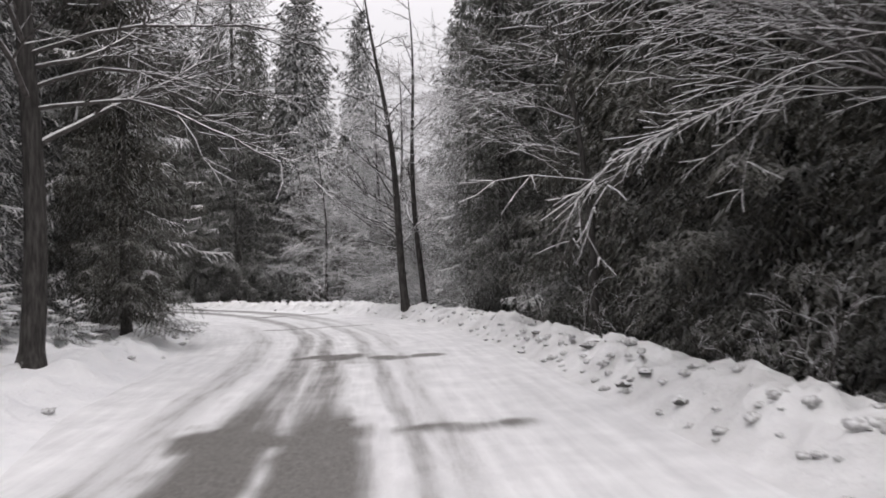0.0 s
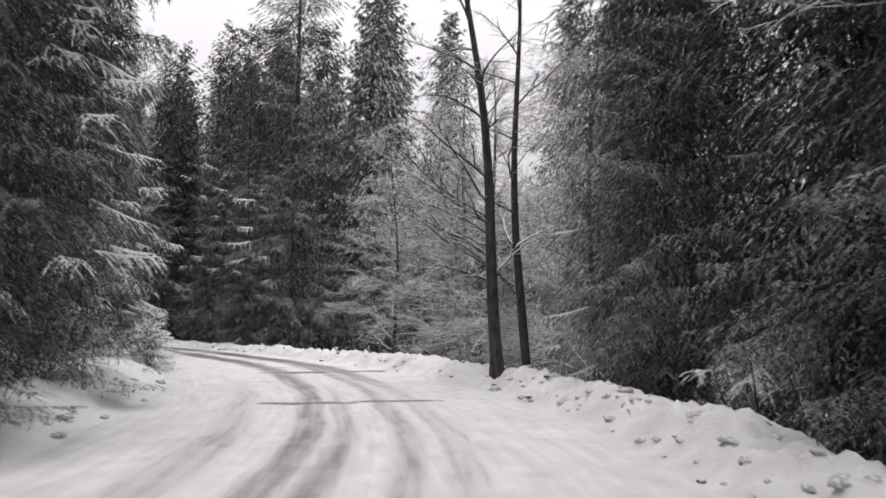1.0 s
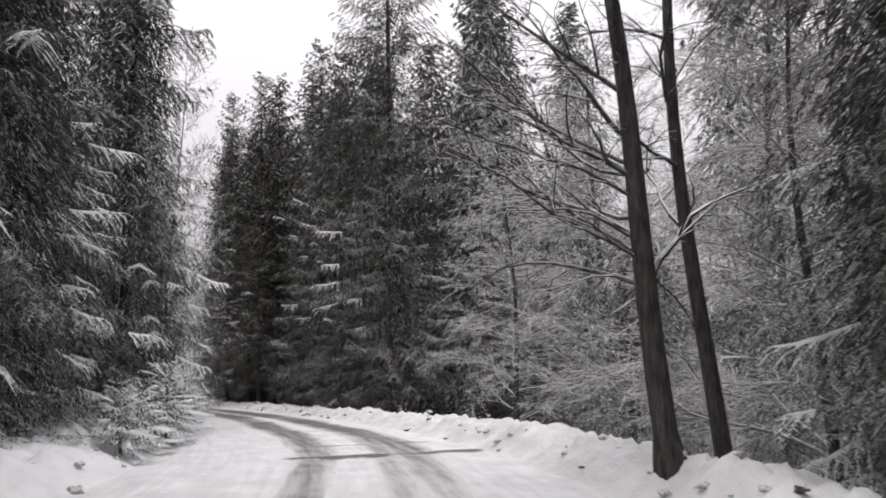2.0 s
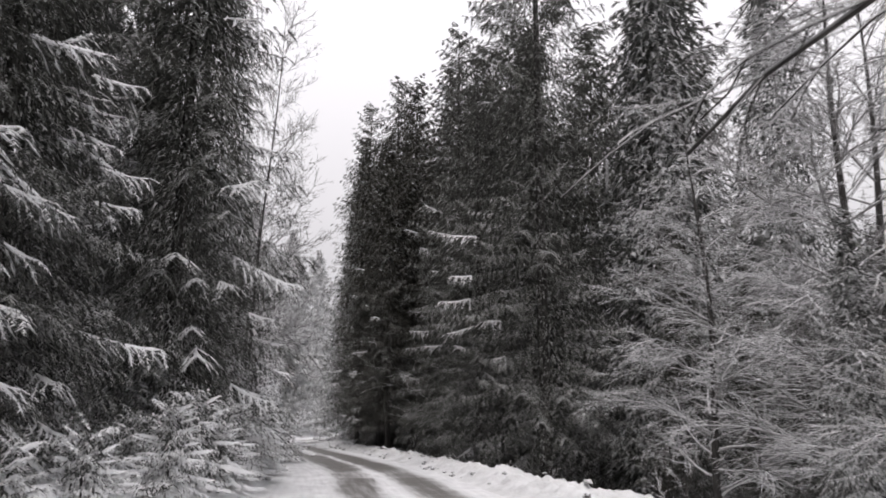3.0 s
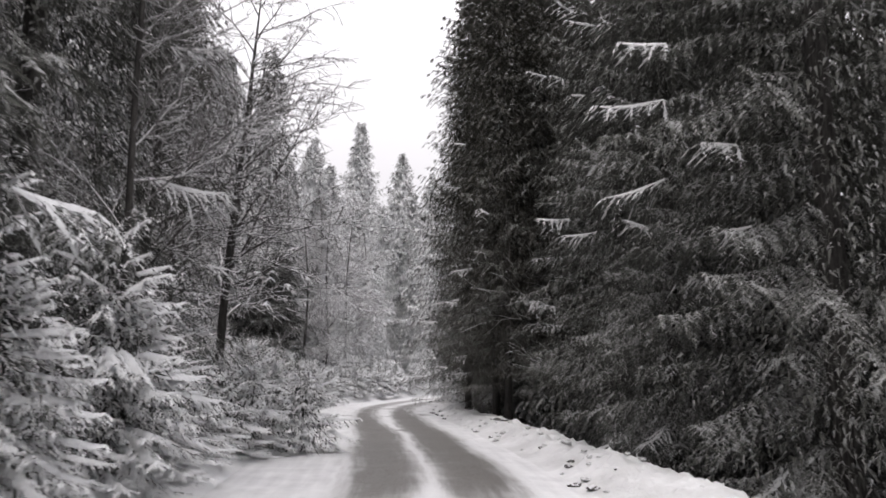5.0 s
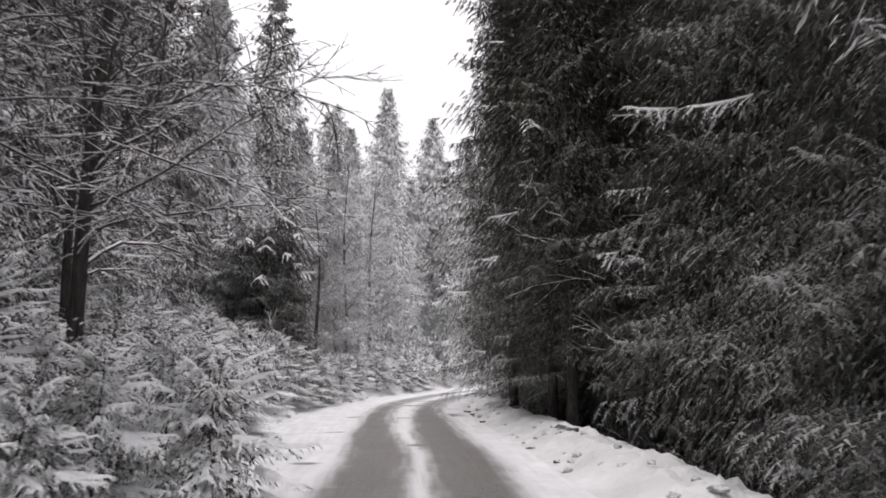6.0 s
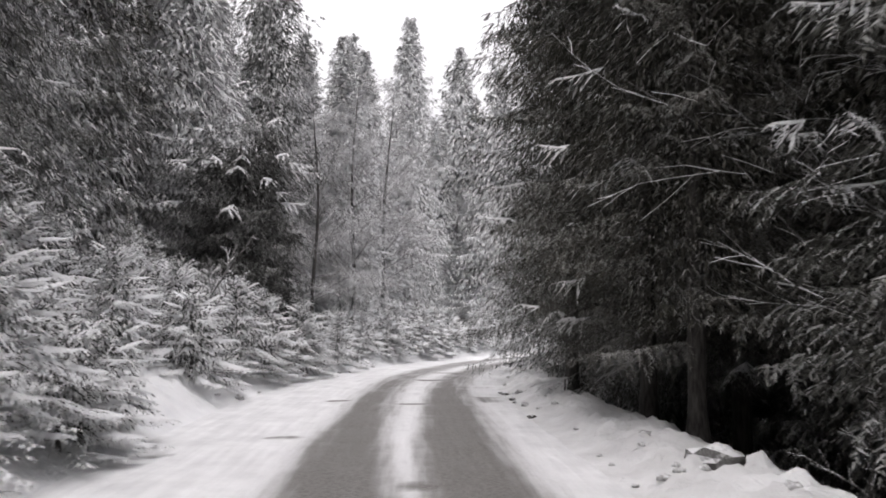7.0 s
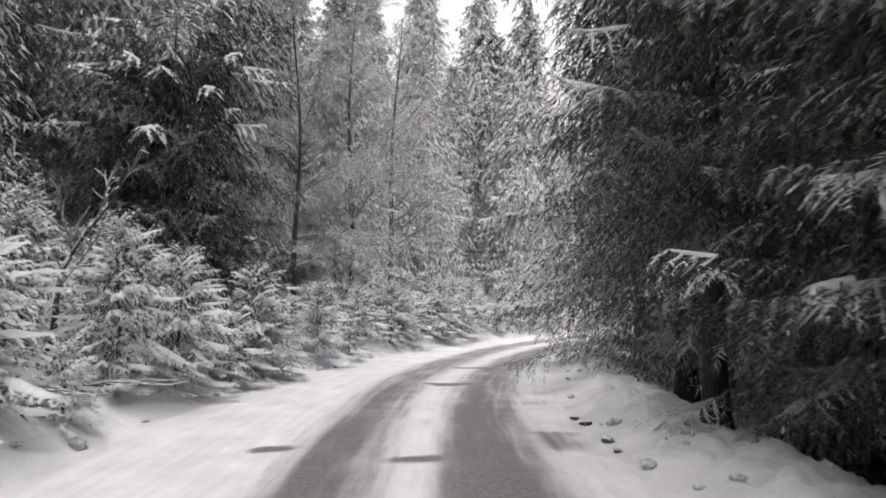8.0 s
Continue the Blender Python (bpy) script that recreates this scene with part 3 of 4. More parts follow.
# ---- bare broadleaf trees ----
def broadleaf(g, H, r, lean=(0, 0), first=0.25, limbs=16, reach=3.5, twigs=5, arch=0.5, name="bare_tree", label="", group="", toward=None, rise=0.55, twig_r=0.006, fine=2, limb_mat=None, sub=0.4, extra=()):
    """A bare broadleaf tree at the origin: trunk, limbs, and twigs rimmed with snow. toward: azimuth that the limbs favour."""
    root = new(name)
    tagged(root, label, "tree", group)
    z = np.concatenate([[-0.4, 0, 0.3], np.linspace(0.9, H, 16)])
    k = np.maximum(z, 0) / H
    ph = g.uniform(0, 6, 2)
    ax = np.c_[lean[0] * H * k + 0.12 * np.sin(k * 7 + ph[0]), lean[1] * H * k + 0.12 * np.sin(k * 6 + ph[1]), z]
    T = Tubes()
    rad = r * np.maximum(1 - k, 0.03) ** 0.75
    rad[:2] *= 1.35
    T.add(ax, rad, 9)
    part("trunk", T.mesh("trunk", [BARK]), root)
    tw = Tubes()

    def grow(p, d, L, r0, level):
        if level >= 3:
            tw.cone(p, p + unit(d + g.normal(0, 0.15, 3)) * L, r0)
            return
        n = (max(6, int(L / 0.35)), max(4, int(L / 0.3)), 2, 2)[min(level, 3)]
        pts, dd = [p], d
        wob = g.normal(0, 0.17, (n, 3))
        for i in range(n):
            q = (i + 1) / n
            dd = unit(dd + wob[i] * (1.0 if level else 0.75) + np.array([0, 0, -arch * 2.2 / n * (q + 0.15) if level < 2 else -0.1 / n]))
            pts.append(pts[-1] + dd * (L / n))
        pts = np.array(pts)
        rr = np.linspace(r0, max(r0 * 0.22, twig_r * 0.6), len(pts))
        if level == 0:
            limb = Tubes()
            limb.add(pts, rr, 6)
            part("limb", limb.mesh("limb", [limb_mat or TWIG]), root)
        else:
            tw.add(pts, np.maximum(rr, twig_r * 0.7), 3 if level > 1 else 4)
        if level >= fine + 1:
            return
        m = int((twigs * 1.6 if level == 0 else twigs) * L ** 0.6 * g.uniform(0.8, 1.2)) + 2
        for q in np.linspace(0.22, 0.98, m):
            i = min(int(q * n), n - 1)
            t = unit(pts[i + 1] - pts[i])
            out = unit(np.cross(t, g.normal(0, 1, 3)))
            out[2] *= 0.55
            a = g.uniform(0.5, 0.95)
            nd = unit(t * math.cos(a) + out * math.sin(a) + np.array([0, 0, 0.08]))
            nl = L * g.uniform(sub - 0.12, sub + 0.12) * (1.15 - 0.6 * q)
            if nl > 0.12:
                grow(pts[i], nd, nl, max(rr[i] * 0.55, twig_r), level + 1)

    for i in range(limbs):
        kk = first + (0.97 - first) * (i + g.uniform(0, 0.8)) / limbs
        p = np.array([np.interp(kk * H, z, ax[:, c]) for c in range(3)])
        a = g.uniform(0, 6.283)
        if toward is not None and g.random() < 0.6:
            a = toward + g.normal(0, 0.6)
        el = g.uniform(rise - 0.25, rise + 0.3) + 0.5 * max(kk - 0.6, 0)
        d = np.array([math.cos(a) * math.cos(el), math.sin(a) * math.cos(el), math.sin(el)])
        grow(p, d, reach * (1.05 - 0.65 * kk) * g.uniform(0.7, 1.15), r * 0.32 * (1.1 - 0.7 * kk), 0)
    for z0, a, el, L in extra:
        p = np.array([np.interp(z0, z, ax[:, c]) for c in range(3)])
        grow(p, np.array([math.cos(a) * math.cos(el), math.sin(a) * math.cos(el), math.sin(el)]), L, r * 0.2, 0)
    tagged(part("twig_crown", tw.mesh("twig_crown", [limb_mat or TWIG], False), root, "fine twigs rimmed with snow"), kind="stuff")
    return root


def plant(thing, x, y, turn=0.0, size=1.0, sink=0.05):
    m = Matrix.Translation((x, y, float(ground_at(x, y)[0]) - sink)) @ Matrix.Rotation(turn, 4, "Z") @ Matrix.Diagonal((size, size, size, 1))
    return m


def put_first(thing, x, y, turn=0.0, size=1.0):
    thing.matrix_basis = plant(thing, x, y, turn, size)
    return thing


def put_copy(thing, x, y, turn=0.0, size=1.0, label=""):
    ob = copy_thing(thing, Matrix())
    ob.matrix_basis = plant(thing, x, y, turn, size)
    return tagged(ob, label)


def rng(k):
    return np.random.default_rng(k)


DARK = "tall dark spruce with a light load of snow on its boughs"
WHITE = "tall spruce with boughs heavily loaded with snow"
kinds = {
    "dark_a": spruce(rng(1), 28, 3.9, 0.55, 0.09, coarse=0.9, snow_mat=POWDER, label=DARK, group="roadside spruces"),
    "dark_b": spruce(rng(2), 22, 3.4, 0.5, 0.12, power=0.58, skirt=0.6, coarse=0.6, snow_mat=POWDER, label=DARK, group="roadside spruces"),
    "sheltered": spruce(rng(9), 22, 3.4, 0.6, 0.07, power=0.55, skirt=0.7, needles=PLAIN, snow_mat=POWDER, label="tall dark spruce, almost free of snow, beside the road", group="roadside spruces"),
    "white_a": spruce(rng(3), 20, 2.9, 0.15, 0.38, step=0.115, droop=0.6, drift=1.1, power=0.62, cover=(0.45, 0.8), needles=SPRIG, laden=LADEN, label=WHITE, group="roadside spruces"),
    "thin": spruce(rng(4), 24, 3.5, 0.4, 0.05, gap=0.6, step=0.25, blade=0.042, needle=0.18, feather=7, core=11000, core_r=0.7, snow_mat=POWDER, label=DARK, group="forest spruces"),
    "frost": spruce(rng(5), 21, 4.6, 0.3, 0.3, gap=0.42, whorl=9, step=0.26, blade=0.045, needle=0.2, feather=6, power=0.85, core=14000, core_r=0.8, needles=RIME_HAZE, trunk_mat=FROST, drift=1.5,
                    label="far spruce with rime and snow, paled by painted haze", group="forest spruces"),
    "grey": spruce(rng(8), 22, 3.8, 0.3, 0.15, gap=0.5, whorl=7, step=0.2, blade=0.033, needle=0.15, feather=8, power=0.66, core=12000, core_r=0.7, needles=GREY_HAZE, snow_mat=POWDER, trunk_mat=FROST,
                   label="tall spruce with frost and powder snow, greyed by painted haze", group="forest spruces"),
    "broken": spruce(rng(6), 6.2, 2.5, 0.2, 0.04, step=0.12, power=0.2, skirt=0.9, drift=1.7, whorl=9, gap=0.28, crest=0.5, laden=LADEN, coarse=0.2, droop=0.6, top_lift=0.12, core=22000, needles=DUSK,
                     label="broad dark spruce with a snow-capped blunt top", group="roadside spruces", trunk_r=0.16),
    "bare_foot": spruce(rng(7), 22, 3.1, 2.0, 0.14, step=0.115, spray=0.55, blade=0.016, needle=0.09, coarse=2.0, droop=0.34, core=22000, trunk_r=0.17, needles=PLAIN, snow_mat=POWDER,
                        label="dark spruce whose lower trunk stands bare", group="roadside spruces"),
}
used = set()


def tree(kind, x, y, turn=0.0, size=1.0, label=""):
    if kind in used:
        return put_copy(kinds[kind], x, y, turn, size, label)
    used.add(kind)
    return tagged(put_first(kinds[kind], x, y, turn, size), label)


# spruces on the outer side of the bend
for k, x, y, t, sz in [
        ("dark_a", -13.0, 50.2, 0.4, 1.0), ("grey", -9.4, 53.6, 3.6, 1.1), ("dark_b", -16.3, 51.9, 1.0, 0.78), ("grey", 1.6, 46.0, 2.2, 0.9), ("grey", 4.0, 51.0, 0.7, 0.95),
        ("grey", -1.4, 37.2, 1.7, 0.3), ("grey", 1.0, 35.6, 3.7, 0.36), ("grey", -3.4, 40.4, 0.2, 0.34), ("grey", 2.6, 33.0, 2.9, 0.4), ("grey", -5.5, 58.0, 2.9, 1.05),
        ("sheltered", -8.4, 49.6, 0.7, 0.45), ("sheltered", -4.6, 46.6, 3.3, 0.33), ("sheltered", -6.2, 49.4, 5.1, 0.38), ("sheltered", -1.4, 44.2, 1.9, 0.34), ("sheltered", -2.8, 47.4, 4.1, 0.4)]:
    tree(k, x, y, t, sz)
# spruces on the outer side, farther on
for k, x, y, t, sz in [
        ("dark_b", -18.9, 55.2, 1.7, 0.95), ("bare_foot", -20.8, 58.3, 2.6, 0.95), ("dark_b", -27.0, 63.2, 0.9, 1.05), ("bare_foot", -24.9, 61.6, 5.0, 1.0), ("dark_a", -30.8, 65.9, 1.2, 0.8),
        ("grey", -33.8, 69.6, 4.1, 0.85), ("bare_foot", -23.7, 57.3, 2.0, 0.7), ("bare_foot", -25.1, 58.7, 4.0, 0.75), ("bare_foot", -28.2, 61.4, 0.6, 0.8), ("grey", -28.0, 66.8, 2.2, 1.0),
        ("grey", -31.6, 71.0, 5.2, 0.9), ("grey", -36.6, 75.2, 0.4, 0.85), ("sheltered", -20.6, 60.8, 1.4, 0.95)]:
    tree(k, x, y, t, sz)
# spruces along the straight stretch
for k, x, y, t, sz in [
        ("sheltered", 4.9, 17.9, 0.3, 0.95), ("dark_a", 4.4, 22.6, 2.2, 0.9), ("dark_b", 2.7, 28.8, 4.4, 0.9), ("dark_b", 2.0, 25.2, 2.9, 0.8), ("sheltered", 5.7, 13.0, 1.1, 1.0),
        ("dark_a", 6.9, 26.3, 3.1, 1.0), ("sheltered", 6.4, 8.6, 5.2, 0.95), ("dark_a", 8.0, 2.0, 0.2, 0.9)]:
    tree(k, x, y, t, sz)
# spruces on the inner side of the bend
for k, x, y, t, sz in [
        ("sheltered", -6.9, 17.1, 0.5, 0.62), ("white_a", -9.4, 22.0, 1.2, 0.95), ("white_a", -16.4, 36.7, 3.2, 1.0), ("white_a", -13.3, 28.5, 4.4, 1.0), ("white_a", -15.6, 32.0, 2.3, 0.95),
        ("dark_b", -20.8, 41.4, 0.7, 0.95), ("dark_a", -11.6, 11.6, 3.3, 0.85), ("dark_b", -10.2, 6.0, 5.3, 0.9), ("dark_a", -36.8, 52.2, 1.9, 0.9), ("dark_b", -31.8, 49.0, 0.4, 0.9),
        ("bare_foot", -42.4, 57.4, 3.3, 1.0), ("grey", -47.9, 67.4, 2.1, 0.9), ("grey", -47.0, 62.5, 4.5, 0.8), ("broken", -39.6, 61.0, 0.3, 1.02)]:
    tree(k, x, y, t, sz)
# rimed spruces at the far end of the road, their colour paled for haze
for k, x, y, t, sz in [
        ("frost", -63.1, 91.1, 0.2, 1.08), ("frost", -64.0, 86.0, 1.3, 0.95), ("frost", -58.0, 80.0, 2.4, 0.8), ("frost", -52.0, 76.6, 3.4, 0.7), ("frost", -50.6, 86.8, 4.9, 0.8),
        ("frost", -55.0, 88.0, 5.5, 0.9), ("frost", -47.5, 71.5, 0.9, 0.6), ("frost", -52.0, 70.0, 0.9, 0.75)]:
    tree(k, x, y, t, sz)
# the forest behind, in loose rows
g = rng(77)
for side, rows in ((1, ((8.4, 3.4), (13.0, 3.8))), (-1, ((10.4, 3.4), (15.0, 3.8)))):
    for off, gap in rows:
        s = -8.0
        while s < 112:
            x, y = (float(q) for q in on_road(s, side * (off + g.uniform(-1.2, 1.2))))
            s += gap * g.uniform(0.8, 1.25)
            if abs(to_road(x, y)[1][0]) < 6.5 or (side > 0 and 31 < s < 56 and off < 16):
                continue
            # frost and grey kinds carry the haze in their needle colour
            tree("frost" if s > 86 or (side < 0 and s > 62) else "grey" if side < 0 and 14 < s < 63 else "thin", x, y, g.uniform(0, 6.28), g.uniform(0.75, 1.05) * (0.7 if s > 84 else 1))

# the woods beyond, too far to tell tree from tree
def far_woods(g, places, mat, label):
    B, T, S = [], [], []
    for x, y, h in places:
        n = 360
        k = g.random(n) ** 0.8
        a = g.uniform(0, 6.283, n)
        r = 3.0 * (1 - k) ** 0.6 * g.uniform(0.5, 1.05, n) + 0.1
        z = float(ground_at(x, y)[0]) + 0.3 + k * h
        b = np.c_[x + np.cos(a) * r, y + np.sin(a) * r, z]
        ln = g.uniform(0.5, 1.0, n)
        t = b + np.c_[np.cos(a) * ln * 0.5, np.sin(a) * ln * 0.5, -ln * 0.8]
        sd = unit(np.c_[-np.sin(a), np.cos(a), g.normal(0, 0.25, n)]) * g.uniform(0.16, 0.34, n)[:, None]
        B.append(b - t * 0), T.append(t), S.append(sd)
    b, t, sd = (np.concatenate(q) for q in (B, T, S))
    v = np.stack([b + sd, t, b - sd], 1).reshape(-1, 3)
    tagged(new("far_woods", fill("far_woods", v, tris=np.arange(len(v)).reshape(-1, 3), mats=[mat])), label, "forest", kind="stuff")


g = rng(79)
near_end, far_end = [], []
for side in (-1, 1):
    for off in (19, 24, 30, 38):
        for s in np.arange(-16, 132, 3.6):
            x, y = (float(q) for q in on_road(s + g.uniform(-1.5, 1.5), side * (off + g.uniform(-2, 2))))
            if abs(to_road(x, y)[1][0]) > 16:
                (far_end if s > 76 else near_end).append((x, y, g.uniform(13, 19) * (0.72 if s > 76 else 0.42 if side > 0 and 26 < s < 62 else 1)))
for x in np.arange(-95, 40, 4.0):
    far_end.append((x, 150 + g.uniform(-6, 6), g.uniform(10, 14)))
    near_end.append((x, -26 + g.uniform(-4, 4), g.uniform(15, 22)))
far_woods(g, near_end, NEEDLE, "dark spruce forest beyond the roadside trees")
# the far woods' pale colour holds rime and painted haze
far_woods(g, far_end, RIME_HAZE, "distant rimed spruce forest, paled by painted haze")

# bare broadleaf trees
BARE = "bare broadleaf tree, its branches rimmed with snow"
put_first(broadleaf(rng(21), 12, 0.14, (-0.1, 0.0), 0.13, 17, 3.2, 3.0, 0.22, label="leaning bare tree with dark arching limbs", toward=3.3, limb_mat=LIMB, fine=2, sub=0.42, twig_r=0.0045,
                    extra=[(2.2, 3.0, 0.5, 2.8), (2.9, 3.3, 0.6, 2.6), (1.9, 3.2, 0.35, 2.6), (3.3, 3.0, 0.5, 3.0), (2.2, 3.6, 0.5, 2.6), (2.7, 2.36, 0.14, 3.6), (3.2, 2.15, 0.22, 3.8), (2.8, 1.95, 0.12, 3.6)]), -1.17, 26.6)
put_first(broadleaf(rng(22), 12, 0.115, (-0.02, 0.02), 0.25, 11, 3.2, 3.0, 0.2, label="bare tree with dark arching limbs", toward=3.2, limb_mat=LIMB, fine=2, sub=0.4, twig_r=0.0045), -0.75, 27.9)
frosted = broadleaf(rng(23), 12.5, 0.12, (-0.03, 0), 0.14, 46, 4.6, 5.2, 0.3, label="bare tree whose whole crown is white with frost", name="frosted_tree", group="frosted trees", rise=0.45, twig_r=0.0048, limb_mat=FROST)
frosted.children[0].data.materials[0] = DUSTED
put_first(frosted, -6.7, 46.2)
for x, y, t, sz in [(-3.2, 42.8, 1.4, 1.15), (1.4, 39.0, 3.1, 1.25), (-2.6, 50.5, 4.4, 1.45), (4.5, 45.0, 5.2, 1.4), (1.2, 33.0, 2.2, 1.0), (-43.0, 66.6, 0.5, 0.75), (-46.4, 71.2, 2.7, 0.9), (-49.6, 76.0, 4.2, 1.0)]:
    put_copy(frosted, x, y, t, sz)
put_first(broadleaf(rng(24), 10, 0.1, (-0.1, -0.05), 0.36, 14, 4.8, 3.6, 0.17, label=BARE, toward=3.1, fine=2, sub=0.42, twig_r=0.0055,
                    extra=[(3.9, 2.9, 0.22, 4.2), (4.2, 2.8, 0.3, 4.8), (4.5, 2.95, 0.36, 5.0), (3.8, 3.2, 0.26, 4.0), (4.9, 2.7, 0.34, 4.8), (4.0, 2.5, 0.3, 4.4)]), 5.4, 7.6)
put_first(broadleaf(rng(25), 12, 0.18, (0.03, 0.0), 0.26, 12, 4.2, 3.2, 0.12, label=BARE, toward=0.1, fine=2, sub=0.45, twig_r=0.0055,
                    extra=[(3.8, 0.1, 0.25, 4.4), (4.1, 0.3, 0.3, 4.2), (4.6, 0.0, 0.2, 4.8), (4.4, 0.5, 0.3, 4.0)]), -6.05, 11.3)
put_first(broadleaf(rng(26), 14, 0.048, (0.03, 0.02), 0.14, 34, 3.3, 3.6, -0.08, label="slim bare tree with upright limbs", toward=0.6, rise=0.65, fine=2, sub=0.42, twig_r=0.006, limb_mat=FROST), -18.6, 41.6)
verge = broadleaf(rng(27), 9.5, 0.1, (0.03, 0.05), 0.2, 24, 4.4, 2.7, 0.3, label=BARE, toward=0.3, sub=0.42, twig_r=0.0075, fine=2,
                  extra=[(2.6, 0.6, 0.3, 3.2), (3.2, 0.2, 0.3, 3.4), (3.8, 0.7, 0.3, 3.0), (3.0, -0.2, 0.25, 3.4), (2.3, 0.8, 0.3, 2.8)])
put_first(verge, -23.4, 46.5)
put_copy(verge, -22.6, 44.2, 1.1, 0.9)
put_copy(verge, -28.6, 48.6, 6.0, 0.95)
put_first(broadleaf(rng(29), 11, 0.075, (-0.05, -0.02), 0.3, 12, 3.4, 3.4, 0.1, label="slender " + BARE, toward=3.0, fine=2, sub=0.42, twig_r=0.005,
                    extra=[(3.6, 3.0, 0.2, 3.6), (4.3, 2.8, 0.25, 3.8), (4.9, 3.3, 0.3, 3.6), (3.2, 3.5, 0.25, 3.0), (5.4, 2.6, 0.3, 3.6)]), 2.9, 15.4)
put_first(broadleaf(rng(28), 9, 0.09, (-0.02, -0.05), 0.5, 7, 3.2, 2.4, 0.12, label=BARE, toward=3.3, fine=1, sub=0.4, twig_r=0.006,
                    extra=[(2.2, 3.22, 0.44, 5.4), (3.3, 3.3, 0.4, 4.6), (2.9, 3.0, 0.5, 4.0)]), -20.5, 57.8)

# young spruces on the verge
young = [spruce(rng(41 + i), h, 0.95 * w, 0.05, 0.9, gap=0.18, whorl=8, step=0.085, spray=0.3, blade=0.015, needle=0.07, feather=9, droop=0.5, power=0.75, bare_in=0.1, core=700, drift=1.7, cover=(0.2, 0.5), coarse=0.2,
                needles=DUSTED, laden=LADEN, name="young_spruce", label="young spruce bowed under fresh snow", group="young spruces", trunk_r=0.03) for i, (h, w) in enumerate(((3.2, 1.2), (2.2, 1.15), (1.4, 1.0)))]
first = [True] * 3
spots = [(-7.8, 13.4, 1, 0.6), (-8.6, 14.8, 1, 0.7), (-6.9, 14.4, 2, 0.6), (-9.2, 12.6, 1, 0.7), (-12.2, 32.9, 1, 0.78),
         (-11.4, 30.9, 2, 0.9), (-13.4, 34.5, 2, 1.1), (-10.6, 29.4, 2, 0.8), (-21.8, 46.1, 1, 0.8), (-22.4, 45.2, 1, 0.85),
         (-22.5, 47.2, 1, 0.85), (-21.6, 47.2, 2, 1.1), (-16.5, 39.4, 0, 0.9), (-17.9, 41.2, 1, 1.2), (-37.6, 60.3, 1, 0.8)]
spots += [(-36.9, 59.2, 1, 0.85), (-38.6, 61.6, 1, 0.75), (-36.2, 58.2, 1, 0.75), (-38.0, 59.2, 1, 0.9), (-35.6, 60.0, 2, 0.8),
          (-36.4, 61.2, 2, 0.9), (-31.9, 55.2, 2, 1.1), (-32.9, 55.4, 1, 0.9)]
g = rng(78)
for s in np.arange(40, 98, 0.85):
    for j in range(4 if 52 < s < 76 else 2):
        u = float(foot_left(s)) - 0.3 - g.uniform(0, 0.6) - 1.5 * j * g.uniform(0.7, 1.25)
        x, y = on_road(s + g.uniform(-0.4, 0.4), u)
        if 63.6 < s < 68.6 and u > -4.9:
            continue
        spots.append((float(x), float(y), int(g.integers(0, 3)) if j > 1 else int(g.integers(1, 3)), g.uniform(0.55, 0.95) if j < 2 else g.uniform(0.7, 1.1)))
for x, y, k, sz in spots:
    if first[k]:
        put_first(young[k], x, y, g.uniform(0, 6), sz)
        first[k] = False
    else:
        put_copy(young[k], x, y, g.uniform(0, 6), sz)


# ---- shrubs and fallen wood ----
shrub = broadleaf(rng(31), 1.5, 0.018, (0.05, 0), 0.1, 9, 0.9, 4, 0.05, name="bare_shrub", label="small bare shrub dusted with snow", group="bare shrubs", rise=0.9, fine=0, twig_r=0.004)
tagged(shrub, category="shrub")
g = rng(81)
for i in range(34):
    s_ = g.uniform(4, 76) if i % 2 else g.uniform(5, 24)
    x, y = (float(q) for q in on_road(s_, float(foot_right(s_)) + g.uniform(1.5, 2.8)))
    put_copy(shrub, x, y, g.uniform(0, 6), g.uniform(0.5, 0.95)) if i else put_first(shrub, x, y)
snag = broadleaf(rng(32), 2.2, 0.04, (0.3, 0.15), 0.3, 7, 1.3, 3, 0.0, name="dead_snag", label="forked dead tree coated with snow", limb_mat=FROST, rise=0.6, fine=0, twig_r=0.012)
put_first(snag, -34.5, 56.7, 0.9, 1.15)
snag.children[0].data.materials[0] = FROST


def fallen_branch(seed, x, y, turn):
    g = rng(seed)
    T = Tubes()
    for k in range(4):
        n = 6
        p = np.array([[i * 0.22, 0.12 * k + 0.05 * math.sin(i + k), 0.05 + 0.03 * math.sin(i * 1.3 + k * 2)] for i in range(n)])
        p[:, 1] += p[:, 0] * g.uniform(-0.3, 0.3)
        T.add(p, np.linspace(0.013, 0.005, n), 5)
    ob = tagged(new("fallen_branch", T.mesh("fallen_branch", [TWIG])), "fallen broken branches lying on the snow", "branch", kind="")
    ob.matrix_basis = plant(ob, x, y, turn, 1.0, -0.02)


fallen_branch(51, -32.6, 55.8, 0.4)
fallen_branch(52, -33.4, 56.9, 1.2)


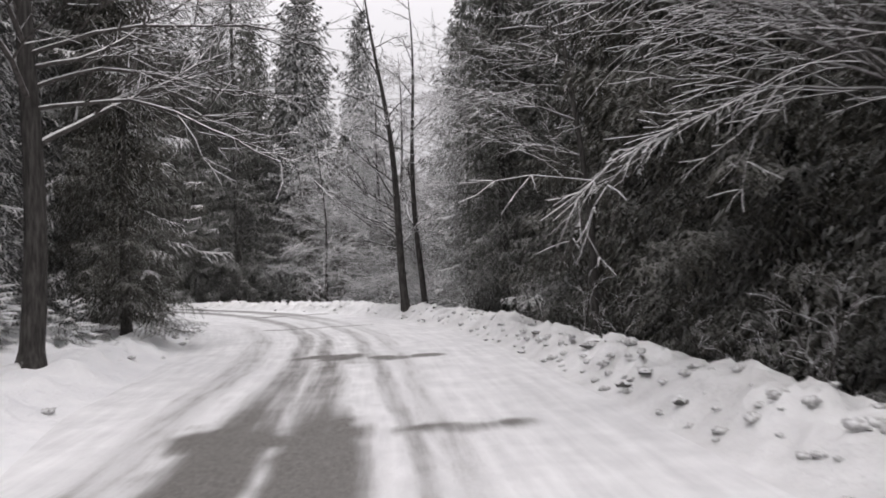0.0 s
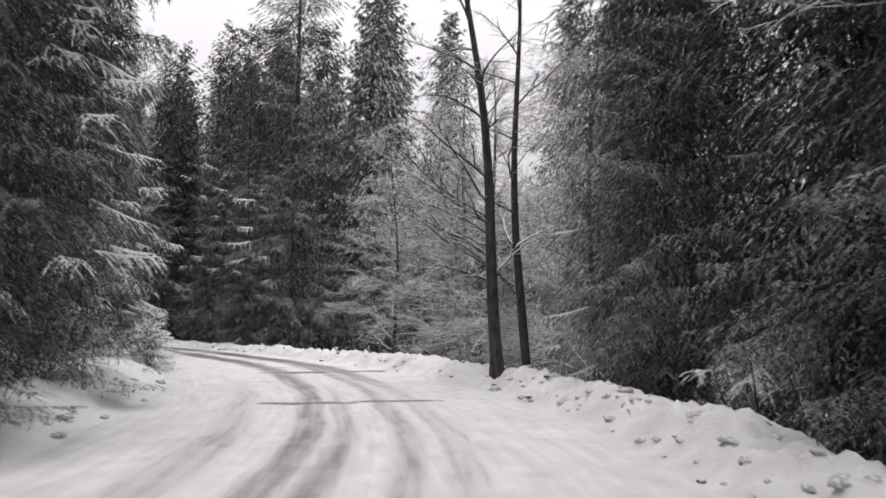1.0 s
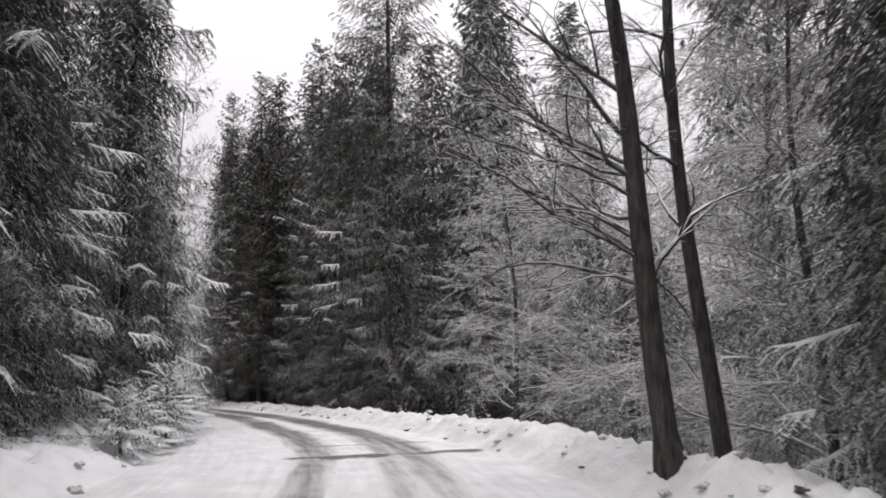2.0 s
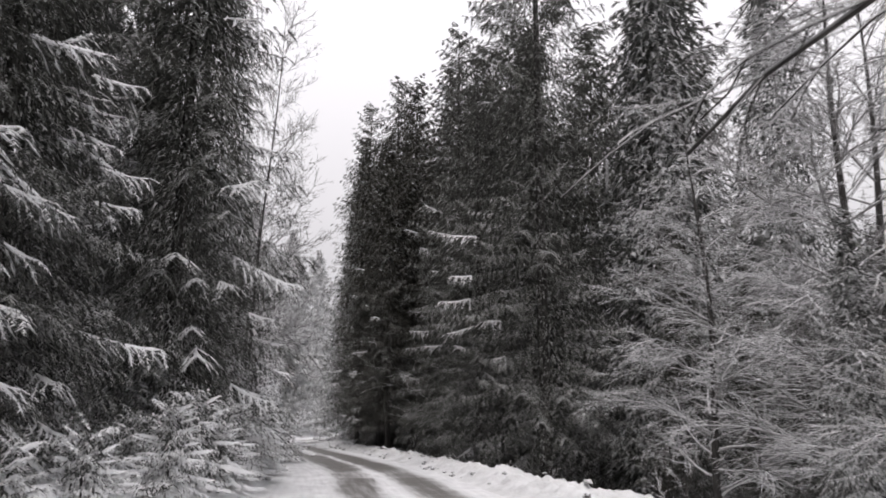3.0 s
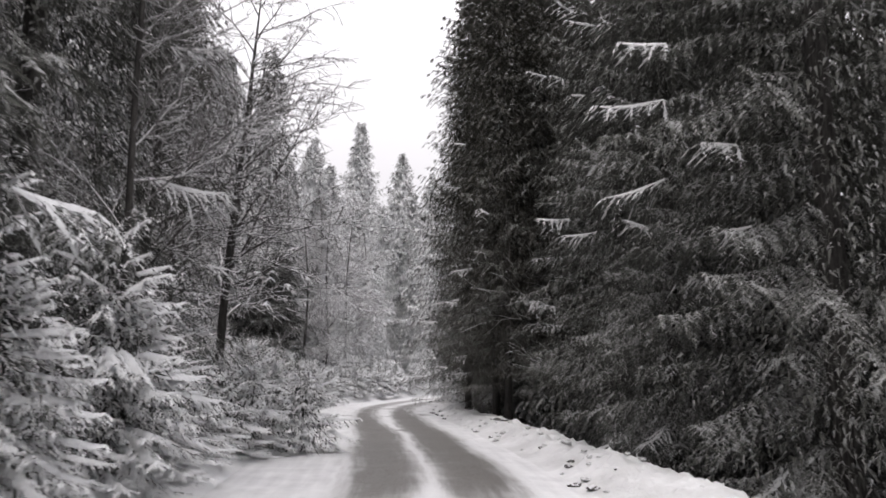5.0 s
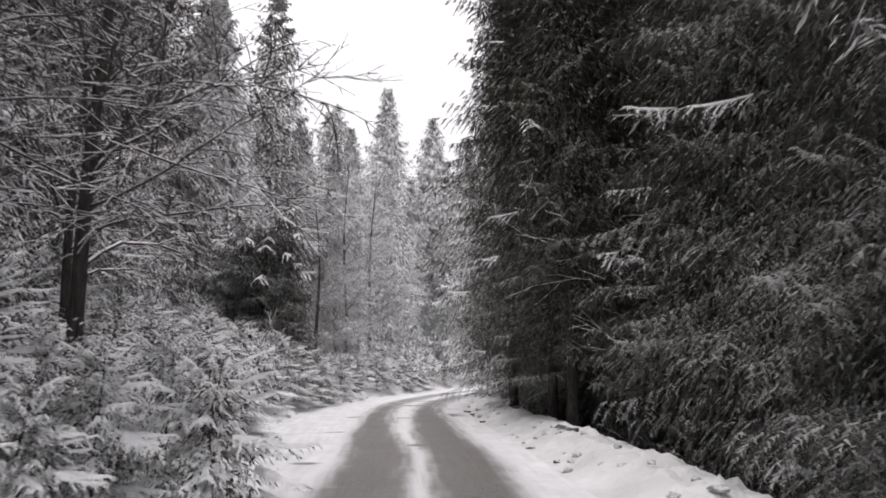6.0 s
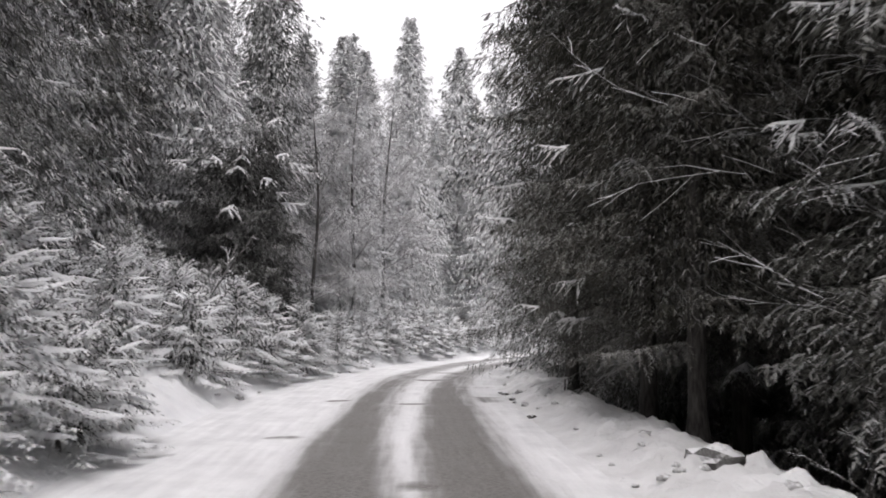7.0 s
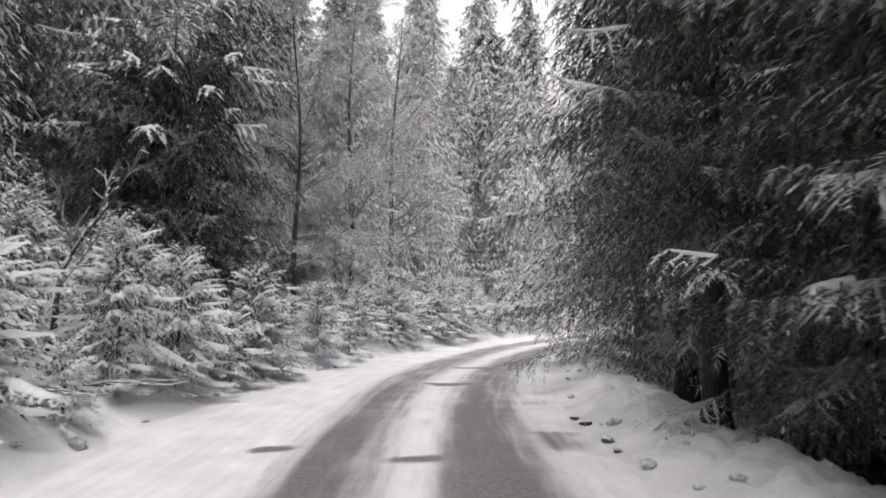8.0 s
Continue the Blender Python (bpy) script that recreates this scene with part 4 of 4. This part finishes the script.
# ---- clods of snow and stones on the banks ----
def clod(g, mat):
    bm = bmesh.new()
    bmesh.ops.create_icosphere(bm, subdivisions=2, radius=1.0)
    seed = g.uniform(0, 50, 3)
    for v in bm.verts:
        v.co *= 0.8 + 0.7 * noise.noise(v.co * 1.4 + Vector(seed))
        v.co.x *= 1.25
        v.co.z = max(v.co.z * 0.75, -0.35)
    me = bpy.data.meshes.new("clod")
    bm.to_mesh(me)
    bm.free()
    me.materials.append(mat)
    me.polygons.foreach_set("use_smooth", [True] * len(me.polygons))
    return me


g = rng(91)
snow_clods = [clod(g, CLOD) for _ in range(5)]
stones = [clod(g, STONE) for _ in range(5)]


def lay(mesh, name, s, u, r, label, group, category):
    x, y = (float(q) for q in on_road(s, u))
    ob = new(name, mesh)
    ob.matrix_basis = Matrix.Translation((x, y, float(height(s, u)) + r * 0.3)) @ Matrix.Rotation(g.uniform(0, 6.28), 4, "Z") @ Matrix.Diagonal((r, r, r * g.uniform(0.7, 1.1), 1))
    tagged(ob, label, category, group)


for i in range(285):
    s_, d = (g.uniform(2, 26) if i % 2 else g.uniform(-2, 84)), abs(g.normal(0, 0.6))
    lay(snow_clods[g.integers(5)], "snow_clod", s_, float(foot_right(s_)) + 0.1 + d, g.uniform(0.025, 0.09), "lump of ploughed snow on the bank", "snow clods", "snow")
for _ in range(40):
    s_, d = g.uniform(2, 80), abs(g.normal(0.25, 0.35))
    lay(stones[g.integers(5)], "stone", s_, float(foot_right(s_)) + d, g.uniform(0.03, 0.09), "grey stone half sunk in the snow bank", "stones on the bank", "stone")
for _ in range(50):
    s_, d = g.uniform(2, 80), abs(g.normal(0, 0.4))
    lay(snow_clods[g.integers(5)], "snow_clod", s_, float(foot_left(s_)) - d, g.uniform(0.04, 0.11), "lump of ploughed snow on the bank", "snow clods", "snow")
for s_, u, r in ((11.3, 3.05, 0.2), (8.6, 2.6, 0.11), (60.6, 2.6, 0.24)):
    lay(stones[g.integers(5)], "stone", s_, u, r, "large grey stone capped with snow", "stones on the bank", "stone")
